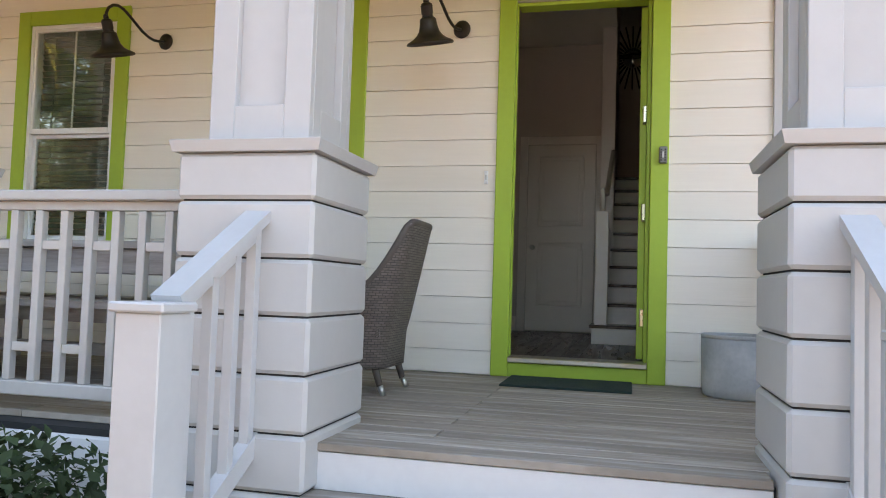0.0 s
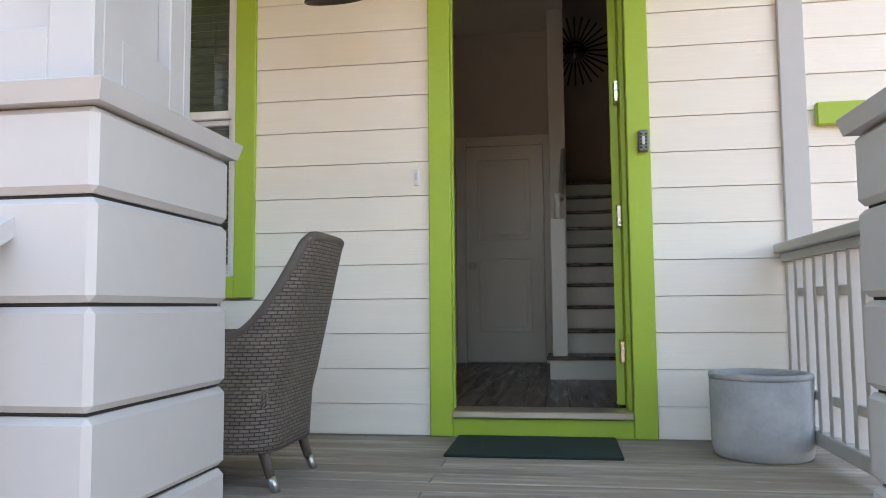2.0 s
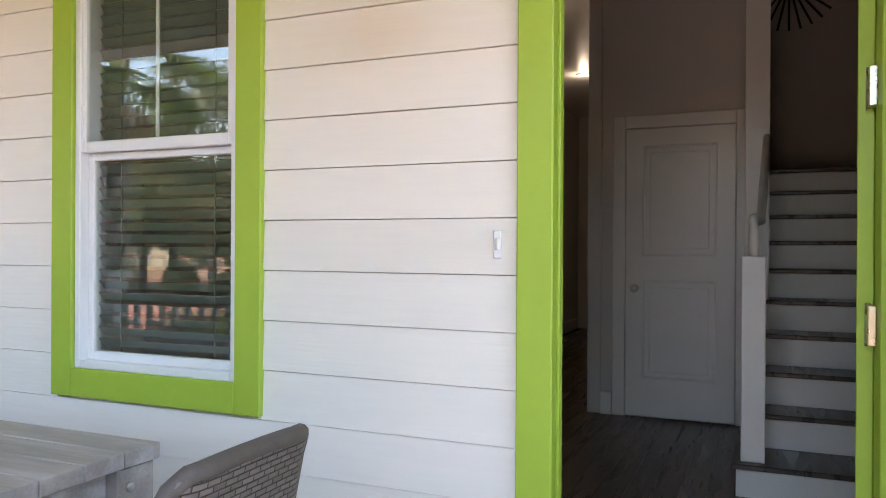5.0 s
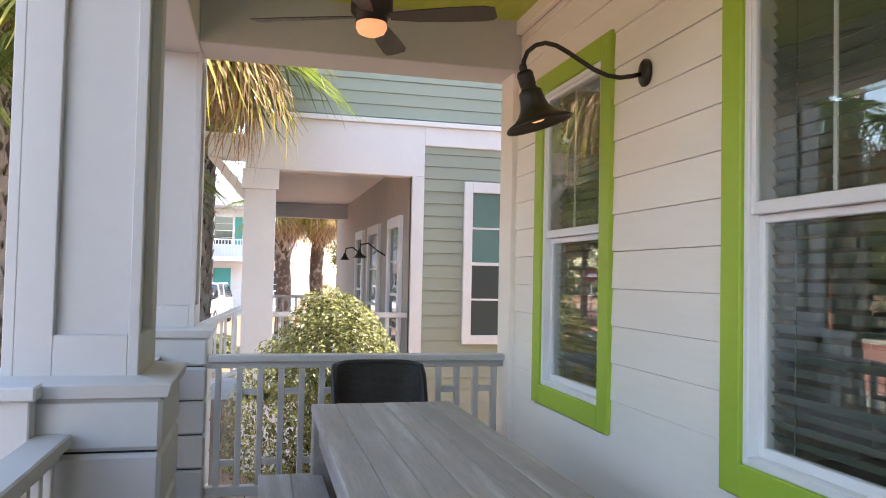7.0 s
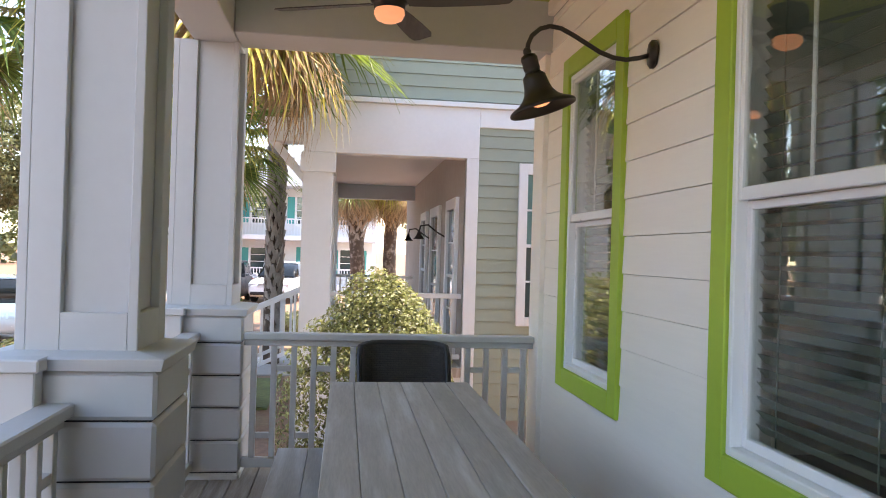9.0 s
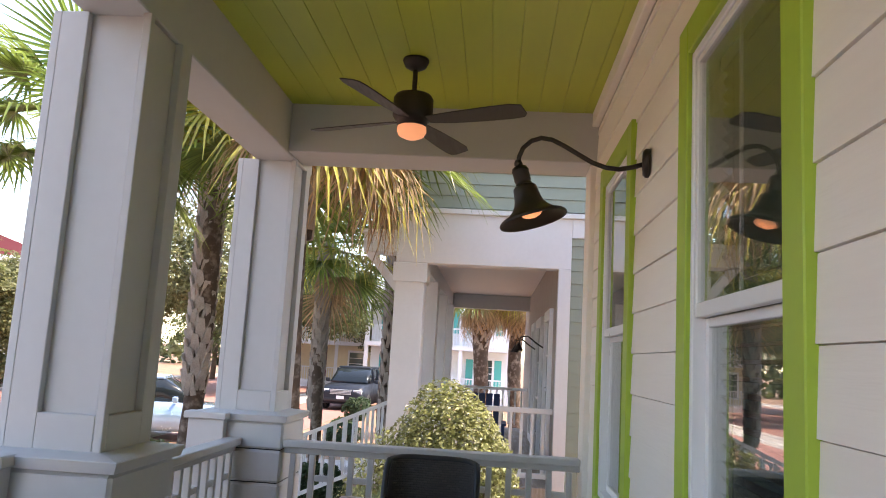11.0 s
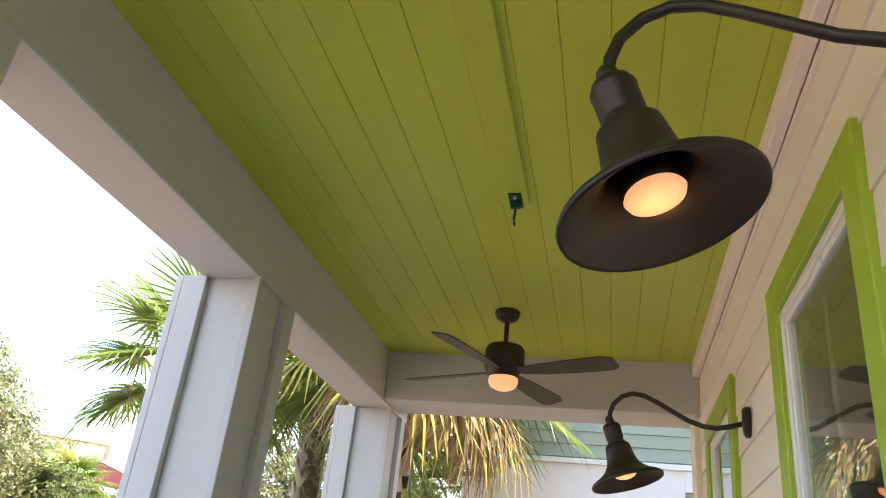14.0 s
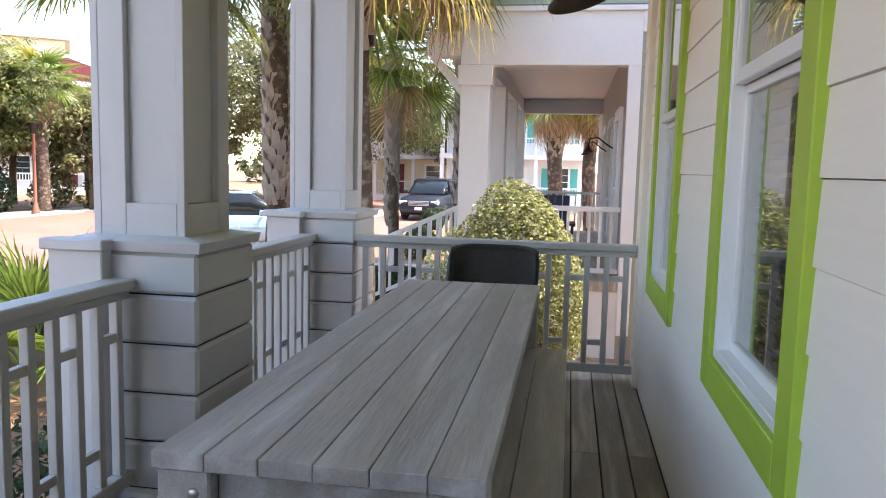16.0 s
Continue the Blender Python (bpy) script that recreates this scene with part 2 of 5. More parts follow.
house_holes = [(WIN[0][0] + .11, WIN[0][1] - .11, WZ0 + .11, WZ1 - .11), (WIN[1][0] + .11, WIN[1][1] - .11, WZ0 + .11, WZ1 - .11), DOOR]
wall_front = wall_with_holes("wall_front", -5.22, 3.08, GZ, 6.5, 0.014, 0.16, house_holes, M_IWALL, "house front wall behind cream lap siding boards")
wall_plan = [("wall_west", (-5.22, -5.08, 0.16, 10.2, GZ, 6.5)), ("wall_east", (2.94, 3.08, 0.16, 10.2, GZ, 6.5)), ("wall_back", (-5.22, 3.08, 10.2, 10.34, GZ, 6.5))]
for n, d in wall_plan:
    tagged(part_box(n, d, M_SIDING, None, 0), "plain cream outer wall of the house", "wall", kind="structure")
tagged(part_box("roof", (-6.2, 3.4, -0.35, 10.7, 6.5, 6.65), M_WHITE, None, 0.01), "flat house roof slab with white eaves", "roof", kind="structure")

# porch floor frame, deck boards are added at the end
floor = thing("floor", (0, 0, 0), "weathered grey brown wooden porch deck boards", "porch floor", kind="structure")
part_box("floor_frame", (-5.45, 1.34, -2.40, 0.0, -0.25, -0.032), M_DARK, floor, 0)
tagged(part_box("trim", (-5.6, -1.33, -2.53, -2.482, -0.27, -0.04), M_WHITE, None, 0.004), "white painted porch fascia board", "trim", kind="structure")
tagged(part_box("baseboard", (-5.6, -1.33, -2.50, -2.47, GZ, -0.275), M_WHITE, None, 0.003), "white painted porch skirt below the fascia", "trim", kind="structure")

# porch ceiling: boards in one mesh
bm = bmesh.new()
yb = -2.075
while yb < -0.01:
    y2 = min(yb + 0.152, 0.0)
    box(bm, -5.2, 1.3, yb + 0.0006, y2 - 0.0006, CEIL, CEIL + 0.02, 0.0022)
    yb += 0.152
box(bm, -5.2, 1.3, -2.075, 0, CEIL + 0.021, CEIL + 0.05)
ceiling = tagged(part("ceiling", bm, M_CEIL), "lime green painted tongue and groove porch ceiling", "ceiling", kind="structure")
tagged(part_box("porch_roof", (-5.9, 1.6, -2.75, 0.0, CEIL + 0.3, CEIL + 0.36), M_GREYP, None, 0.01), "porch roof slab above the green ceiling", "roof", kind="structure")
# beams
tagged(part_box("beam_front", (-5.55, 1.36, -2.36, -2.075, 2.85, CEIL + 0.3), M_GREYP, None, 0.006), "grey painted porch beam along the street side", "beam", kind="structure")
tagged(part_box("beam_west", (-5.255, -4.877, -2.075, 0.0, 2.86, CEIL + 0.3), M_GREYP, None, 0.006), "grey painted porch beam at the table end", "beam", kind="structure")
tagged(part_box("beam_east", (1.06, 1.36, -2.075, 0.0, 2.86, CEIL + 0.3), M_GREYP, None, 0.006), "grey painted porch beam at the planter end", "beam", kind="structure")
tagged(part_box("trim_cornice", (-4.877, 1.06, -0.045, 0.0, 3.10, CEIL), M_SIDING, None, 0.006), "cream painted cornice strip under the green ceiling", "trim", kind="structure")


# ---- columns ----
def column(cx, cy, label, ret=False):
    col = thing("porch_column", (cx, cy, 0), label, "column", "porch columns")
    hx, hy = 0.277, 0.295
    z = GZ if not ret else -0.03
    tops = [-0.59, -0.38, -0.17, 0.039, 0.248, 0.457, 0.666, 0.877, 1.055]
    lo = z
    for tz in tops:
        if tz <= z:
            continue
        bm = bmesh.new()
        box(bm, -hx, hx, -hy, hy, lo + 0.005, tz - 0.003, 0.014)
        part("course", bm, M_GREYP, col)
        lo = tz
    part_box("core", (-hx + .02, hx - .02, -hy + .02, hy - .02, z, 1.04), M_DARK, col, 0)
    # cap: fascia flaring outwards to its top edge, low sloping top
    bm = bmesh.new()
    rings = []
    for ex, ey, zz in ((hx + .016, hy + .016, 1.056), (hx + .027, hy + .027, 1.097), (hx + .022, hy + .022, 1.101), (.20, .20, 1.118)):
        rings.append([bm.verts.new((sx * ex, sy * ey, zz)) for sx, sy in ((-1, -1), (1, -1), (1, 1), (-1, 1))])
    for r0, r1 in zip(rings, rings[1:]):
        for k in range(4):
            bm.faces.new((r0[k], r0[(k + 1) % 4], r1[(k + 1) % 4], r1[k]))
    bm.faces.new(rings[0][::-1])
    bm.faces.new(rings[-1])
    part("cap", bm, M_GREYP, col)
    # shaft with raised stiles round sunk panels
    s = 0.207
    top = 2.849
    part_box("shaft", (-s + .035, s - .035, -s + .035, s - .035, 1.05, top), M_GREYP, col, 0)
    for k in range(4):
        rot = Matrix.Rotation(k * math.pi / 2, 4, "Z")
        e = 0.0 if k % 2 == 0 else 0.0357
        runs = [(-s + e, -s + .105, 1.05, top), (s - .105, s - e, 1.05, top), (-s + .105, s - .105, 1.05, 1.25)]
        if ret and k == 0:
            runs = [(-s + e, -s + .105, 1.05, top), (s - .034, s, 1.05, top), (-s + .105, s - .034, 1.05, 1.25)]
        if ret and k == 3:
            runs = [(s - .15, s - e, 1.05, top), (-s + e, s - .15, 1.05, 1.25)]
        for a, b, z0, z1 in runs:
            bm = bmesh.new()
            lo_y, hi_y = s - .0355, s
            box(bm, a, b, lo_y, hi_y, z0, z1, 0.003, m=rot)
            part("panel_board", bm, M_GREYP, col)
    if ret:
        part_box("pier", (hx + .002, hx + .075, -.32, -.08, -0.03, 1.06), M_GREYP, col, 0.005)
        bm = bmesh.new()
        box(bm, hx - .02, hx + .10, -.345, -.06, 1.06, 1.105, 0.006)
        part("pier_cap", bm, M_GREYP, col)
    return col


CY = -2.272
column(-1.046, CY, "light grey panelled porch column on a banded pedestal beside the steps")
column(1.075, CY, "light grey panelled porch column on a banded pedestal beside the planter")
column(-3.004, CY, "light grey panelled porch column on a banded pedestal beside the table", True)
column(-5.27, CY, "light grey panelled porch column at the end of the porch", True)


# ---- rails ----
def railing(p0, p1, label, z_top=0.945, n=None):
    """A rail with balusters in pairs tied by short stepped cross pieces."""
    a, b = Vector((*p0, 0)), Vector((*p1, 0))
    ln = (b - a).length
    ang = math.degrees(math.atan2(b.y - a.y, b.x - a.x))
    r = thing("porch_railing", (a.x, a.y, 0), label, "railing", "porch railings", rz=ang)
    part_box("top_rail", (0, ln, -.055, .055, z_top - .045, z_top), M_RAIL, r, 0.006)
    part_box("under_rail", (0, ln, -.022, .022, z_top - .085, z_top - .046), M_RAIL, r, 0.003)
    part_box("bottom_rail", (0, ln, -.03, .03, 0.065, 0.125), M_RAIL, r, 0.005)
    n = n or max(3, round(ln / 0.13))
    step = ln / n
    bm = bmesh.new()
    box(bm, -.019, .019, -.019, .019, 0.126, z_top - .086, 0.003)
    me = mesh_of("baluster", bm, M_RAIL)
    xs = [step * (i + 0.5) for i in range(n)]
    for x in xs:
        piece("baluster", me, r, (x, 0, 0))
    bm = bmesh.new()
    box(bm, 0.02, step - .02, -.014, .014, -.019, .019, 0.002)
    me2 = mesh_of("cross_piece", bm, M_RAIL)
    for i in range(n - 1):
        if i % 2 == 0:
            piece("cross_piece", me2, r, (xs[i], 0, z_top - .235))
        else:
            piece("cross_piece", me2, r, (xs[i], 0, 0.27))
    return r


railing((-2.725, -2.30), (-1.325, -2.30), "grey painted porch railing between two columns")
railing((-4.99, -2.30), (-3.285, -2.30), "grey painted porch railing beside the picnic table")
railing((-5.06, -0.041), (-5.06, -1.975), "grey painted railing across the far end of the porch")
railing((1.18, -1.975), (1.18, -0.036), "grey painted railing at the planter end of the porch")


# ---- windows ----
def window(x0, x1, name, z_lo=WZ0, z_hi=WZ1):
    w = thing(name, (0, 0, 0), "white double-hung window with wide lime green trim", "window", kind="structure")
    t = 0.115
    WZ0, WZ1 = z_lo, z_hi
    for d in ((x0, x0 + t, WZ0, WZ1), (x1 - t, x1, WZ0, WZ1), (x0 + t, x1 - t, WZ0, WZ0 + t), (x0 + t, x1 - t, WZ1 - t, WZ1)):
        part_box("green_trim", (d[0], d[1], -.028, .03, d[2], d[3]), M_LIME, w, 0.004)
    a, b, c, d = x0 + t, x1 - t, WZ0 + t, WZ1 - t
    f = 0.030
    for q in ((a, a + f, c, d), (b - f, b, c, d), (a + f, b - f, c, c + .032), (a + f, b - f, d - f, d)):
        part_box("window_frame", (q[0], q[1], -.012, .10, q[2], q[3]), M_VINYL, w, 0.004)
    mid = WZ0 + 1.013 if WZ1 > 2.5 and WZ0 < 1 else (WZ0 + WZ1) / 2
    a, b, c, d = a + f, b - f, c + .032, d - f
    # lower sash sits inward, upper sash outward
    for nm, z0, z1, y in (("lower_sash", c, mid - .02, .030), ("upper_sash", mid - .02, d, -.004)):
        sash = thing(nm, (0, 0, 0))
        sash.parent = w
        s = 0.030 if nm == "lower_sash" else 0.022
        bot = 0.036 if nm == "lower_sash" else 0.045
        for q in ((a, a + s, z0, z1), (b - s, b, z0, z1), (a + s, b - s, z0, z0 + bot), (a + s, b - s, z1 - s, z1)):
            part_box("sash_bar", (q[0], q[1], y, y + .03, q[2], q[3]), M_VINYL, sash, 0.003)
        g = part_box("pane", (a + s, b - s, y + .012, y + .018, z0 + bot, z1 - s), M_GLASS, sash, 0)
        g.visible_shadow = False
        if nm == "upper_sash":
            cx = (a + b) / 2
            part_box("muntin", (cx - .008, cx + .008, y + .02, y + .026, z0 + bot, z1 - s), M_VINYL, sash, 0)
    # blind behind the glass
    bl = thing("window_blind", (0, 0, 0), "grey green horizontal slat blind hanging inside the window", "blind", "window blinds")
    bm = bmesh.new()
    box(bm, a + .012, b - .012, -.022, .022, -.0015, .0015, m=Matrix.Rotation(radians(-48), 4, "X"))
    me = mesh_of("slat", bm, M_BLIND)
    z = d - .05
    while z > c + .03:
        piece("slat", me, bl, (0, .090, z))
        z -= 0.048
    part_box("head_rail", (a + .01, b - .01, .068, .115, d - .045, d - .002), M_BLIND, bl, 0.004)
    for cxx in (a + .14, b - .14):
        part_box("ladder_cord", (cxx - .002, cxx + .002, .069, .073, c + .03, d - .05), M_BLIND, bl, 0)
    return w


window(*WIN[0], "window_1")
window(*WIN[1], "window_2")

# ---- front door ----
door = thing("door_1", (0, 0, 0), "lime green front door standing open inward with frame", "door", kind="structure")
for d in ((-.565, -.45, 0.0, 2.69), (.45, .565, 0.0, 2.69), (-.45, .45, 2.57, 2.69)):
    part_box("green_trim", (d[0], d[1], -.03, .03, d[2], d[3]), M_LIME, door, 0.005)
part_box("kick_board", (-.45, .45, -.02, .03, 0.0, 0.095), M_LIME, door, 0.004)
part_box("threshold", (-.449, .449, -.045, .155, 0.096, 0.132), M_METAL, door, 0.006, "silver metal door threshold")
part_box("jamb", (-.474, -.443, .032, .075, 0.133, 2.56), M_LIME, door, 0.003)
part_box("jamb", (.425, .449, .032, .155, 0.133, 2.56), M_LIME, door, 0.003)
part_box("jamb", (-.442, .424, .032, .155, 2.535, 2.559), M_LIME, door, 0.003)
bm = bmesh.new()
box(bm, -.044, 0, .004, .89, 0.145, 2.53, 0.003, m=Matrix.Translation((.424, .157, 0)) @ Matrix.Rotation(radians(-10), 4, "Z"))
leaf = part("door_leaf", bm, M_LIME, door)
for z in (0.42, 1.12, 1.78):
    bm = bmesh.new()
    box(bm, .403, .4235, .10, .158, z - .055, z + .055, 0.002)
    tube(bm, [(.408, .150, z - .06), (.408, .150, z + .06)], 0.008, 10)
    part("hinge", bm, M_BRASS, door, "nickel and brass butt hinge")


# ---- barn lights ----
def warm_point(loc, watts, radius=0.03, color=(1.0, 0.55, 0.22)):
    d = bpy.data.lights.new("lamp_light", "POINT")
    d.energy, d.shadow_soft_size, d.color = watts, radius, color
    new("lamp_light", d).location = loc


def barn_light(x, z, label):
    l = thing("wall_lamp", (x, 0, z), label, "wall lamp", "gooseneck wall lamps", rz=-12)
    bm = bmesh.new()
    lathe(bm, [(0, -.004), (.058, -.004), (.062, .004), (.062, .018), (.05, .028), (.02, .03), (0, .03)], 28)
    bmesh.ops.rotate(bm, cent=(0, 0, 0), matrix=Matrix.Rotation(radians(90), 3, "X"), verts=bm.verts)
    bmesh.ops.translate(bm, vec=(0, -.006, 0), verts=bm.verts)
    part("wall_plate", bm, M_BRONZE, l)
    # S-shaped arm
    ctrl = [(0, -.03), (-.012, -.07), (-.02, -.12), (-.012, -.17), (.012, -.225), (.05, -.28), (.088, -.335), (.118, -.385), (.128, -.43), (.116, -.47), (.085, -.503), (.045, -.518), (.0, -.521)]
    bm = bmesh.new()
    tube(bm, [(0, y * 1.094, zz - .005) for zz, y in ctrl], 0.0105, 12)
    part("arm", bm, M_BRONZE, l)
    tilt = Matrix.Translation((0, -.571, .012)) @ Matrix.Rotation(radians(17), 4, "X")
    LZ = 1.04                     # the head is a little taller than wide

    def head(name, profile, n, mat, label=""):
        bm = bmesh.new()
        lathe(bm, [(r, h * LZ) for r, h in profile], n)
        bmesh.ops.transform(bm, matrix=tilt, verts=bm.verts)
        return part(name, bm, mat, l, label)

    head("swivel", [(0, .012), (.010, .012), (.017, .004), (.019, -.008), (.016, -.02), (0, -.02)], 18, M_BRONZE)
    head("socket", [(0, -.018), (.022, -.018), (.033, -.024), (.037, -.034), (.0385, -.036), (.0385, -.041), (.037, -.043), (.037, -.084), (.034, -.088), (.034, -.096), (.038, -.100), (.038, -.105), (0, -.105)], 28, M_BRONZE)
    prof = [(.03, -.104), (.044, -.107), (.052, -.116), (.055, -.14), (.059, -.165), (.067, -.189), (.083, -.211), (.108, -.231), (.138, -.245), (.148, -.252), (.1515, -.259), (.149, -.266)]
    inner = [(.144, -.260), (.132, -.250), (.105, -.237), (.079, -.217), (.063, -.193), (.055, -.167), (.051, -.14), (.045, -.118), (.03, -.112)]
    head("shade", prof + inner, 48, M_BRONZE, "dark bronze bell shade")
    head("bulb", [(0, -.250), (.025, -.247), (.042, -.239), (.046, -.231), (.042, -.225), (0, -.225)], 28, M_BULB, "warm glowing bulb")
    head("bulb_holder", [(0, -.10), (.026, -.10), (.03, -.17), (.042, -.215), (.042, -.2245), (0, -.2245)], 20, M_BRONZE)
    warm_point((x - .103, -.475, z - .305), 0.03, 0.0)
    return l


barn_light(-0.828, 2.378, "dark bronze gooseneck wall lamp with lit bulb beside the door")
barn_light(-3.168, 2.404, "dark bronze gooseneck wall lamp with lit bulb between the windows")


# ---- ceiling fan ----
def ceiling_fan(x, y):
    f = thing("ceiling_fan", (x, y, CEIL), "dark bronze ceiling fan with a warm lit lamp", "ceiling fan")
    bm = bmesh.new()
    lathe(bm, [(0, 0), (.072, 0), (.074, -.012), (.06, -.045), (.03, -.062), (.02, -.064), (0, -.064)], 28)
    part("canopy", bm, M_BRONZE, f)
    bm = bmesh.new()
    tube(bm, [(0, 0, -.06), (0, 0, -.21)], 0.014, 14)
    lathe(bm, [(0.014, -.185), (.03, -.19), (.032, -.21), (0.014, -.212)], 20)
    part("rod", bm, M_BRONZE, f)
    bm = bmesh.new()
    lathe(bm, [(0, -.20), (.05, -.205), (.10, -.215), (.112, -.235), (.112, -.335), (.10, -.355), (.085, -.365), (.085, -.395), (0, -.395)], 32)
    part("motor", bm, M_BRONZE, f)
    bm = bmesh.new()
    lathe(bm, [(.08, -.396), (.083, -.42), (.07, -.447), (.04, -.462), (0, -.466)], 28)
    part("lamp_bowl", bm, M_BULB, f, "warm glowing lamp bowl")
    for k in range(4):
        bm = bmesh.new()
        pts = [(.10, .035), (.24, .058), (.42, .068), (.58, .07), (.645, .062), (.665, .035), (.66, -.05), (.60, -.068), (.42, -.062), (.24, -.05), (.10, -.035)]
        lo = [bm.verts.new((px, py, -.003)) for px, py in pts]
        hi = [bm.verts.new((px, py, .003)) for px, py in pts]
        bm.faces.new(lo[::-1])
        bm.faces.new(hi)
        for i in range(len(pts)):
            j = (i + 1) % len(pts)
            bm.faces.new((lo[i], lo[j], hi[j], hi[i]))
        m = Matrix.Rotation(radians(68 + 90 * k), 4, "Z") @ Matrix.Translation((0, 0, -.36)) @ Matrix.Rotation(radians(-13), 4, "X")
        bmesh.ops.transform(bm, matrix=m, verts=bm.verts)
        part("blade", bm, M_BLADE, f)


ceiling_fan(-4.05, -1.14)


# ---- table and benches ----
def plank_run(owner, x0, x1, y0, y1, z0, z1, n, name="plank", gap=.0022):
    w = (y1 - y0) / n
    for i in range(n):
        part_box(name, (x0 + random.uniform(-.003, .003), x1 + random.uniform(-.003, .003), y0 + i * w + gap / 2, y0 + (i + 1) * w - gap / 2, z0, z1 + random.uniform(-.001, .001)), M_TABLE, owner, 0.0025)


tbl = thing("dining_table", (-2.765, -1.02, 0), "long weathered grey stained timber porch dining table", "table")
plank_run(tbl, -1.355, 1.365, -.378, .378, .743, .785, 6)
for sx in (-1, 1):
    part_box("end_apron", (min(sx * 1.31, sx * 1.265), max(sx * 1.31, sx * 1.265), -.245, .245, .60, .741), M_TABLE, tbl, .004)
    for sy in (-1, 1):
        part_box("leg", (min(sx * 1.35, sx * 1.222), max(sx * 1.35, sx * 1.222), min(sy * .374, sy * .246), max(sy * .374, sy * .246), 0, .741), M_TABLE, tbl, .006)
for sy in (-1, 1):
    part_box("side_apron", (-1.221, 1.221, min(sy * .345, sy * .305), max(sy * .345, sy * .305), .60, .741), M_TABLE, tbl, .004)
part_box("stretcher", (-1.264, 1.264, -.04, .04, .10, .17), M_TABLE, tbl, .004)


def bench(cx, cy, label):
    b = thing("bench", (cx, cy, 0), label, "bench", "benches at the table")
    plank_run(b, -1.25, 1.25, -.16, .16, .41, .45, 2)
    for sx in (-1, 1):
        for sy in (-1, 1):
            part_box("leg", (min(sx * 1.2, sx * 1.11), max(sx * 1.2, sx * 1.11), min(sy * .15, sy * .07), max(sy * .15, sy * .07), 0, .408), M_TABLE, b, .005)
        part_box("end_rail", (min(sx * 1.18, sx * 1.13), max(sx * 1.18, sx * 1.13), -.068, .068, .33, .408), M_TABLE, b, .003)
    part_box("side_rail", (-1.108, 1.108, -.02, .02, .33, .408), M_TABLE, b, .003)
    return b


bench(-2.78, -0.64, "weathered timber bench tucked under the table beside the house wall")
bench(-2.78, -1.50, "weathered timber bench tucked under the table beside the railing")

tagged(part_box("trim_ledge", (1.35, 2.28, -.05, -.004, 1.52, 1.632), M_LIME, None, .005), "lime green painted ledge board on the cream siding", "trim", kind="structure")


# ---- chairs ----
def wicker_material(name="woven brown wicker", k=1.0):
    m = bpy.data.materials.new(name)
    m.use_nodes = True
    nt = m.node_tree
    bs = nt.nodes["Principled BSDF"]
    bs.inputs["Roughness"].default_value = 0.55
    uv = nt.nodes.new("ShaderNodeUVMap")
    br = nt.nodes.new("ShaderNodeTexBrick")
    br.offset = 0.5
    br.inputs["Scale"].default_value = 1.0
    br.inputs["Brick Width"].default_value = 0.034
    br.inputs["Row Height"].default_value = 0.0135
    br.inputs["Mortar Size"].default_value = 0.0026
    br.inputs["Mortar Smooth"].default_value = 0.9
    br.inputs["Color1"].default_value = (0.21 * k, 0.175 * k, 0.155 * k, 1)
    br.inputs["Color2"].default_value = (0.15 * k, 0.125 * k, 0.11 * k, 1)
    br.inputs["Mortar"].default_value = (0.055 * k, 0.046 * k, 0.041 * k, 1)
    nt.links.new(uv.outputs[0], br.inputs["Vector"])
    nt.links.new(br.outputs["Color"], bs.inputs["Base Color"])
    inv = nt.nodes.new("ShaderNodeMath")
    inv.operation = "SUBTRACT"
    inv.inputs[0].default_value = 1.0
    nt.links.new(br.outputs["Fac"], inv.inputs[1])
    bp = nt.nodes.new("ShaderNodeBump")
    bp.inputs["Strength"].default_value = 1.0
    bp.inputs["Distance"].default_value = 0.004
    nt.links.new(inv.outputs[0], bp.inputs["Height"])
    nt.links.new(bp.outputs["Normal"], bs.inputs["Normal"])
    return m


M_WEAVE = wicker_material()
# darkened copy of the weave: the far chair's shade put into its colour
M_WEAVE_SHADED = wicker_material("woven wicker with painted shade", 0.22)


def chair_path(s):
    """Plan of the shell: s in -1..1 from one arm front round the back to the other; returns x, y and how much of the back it is."""
    half, depth, r = 0.275, 0.56, 0.13
    a = abs(s)
    sg = 1 if s >= 0 else -1
    total = (half - r) + r * math.pi / 2 + (depth - r)
    d = a * total
    if d < half - r:
        return 0.0, sg * d, 1.0
    d -= half - r
    if d < r * math.pi / 2:
        q = d / r
        return r - r * math.cos(q), sg * (half - r + r * math.sin(q)), 1.0
    d -= r * math.pi / 2
    return r + d, sg * half, max(0.0, 1 - d / (depth - r))


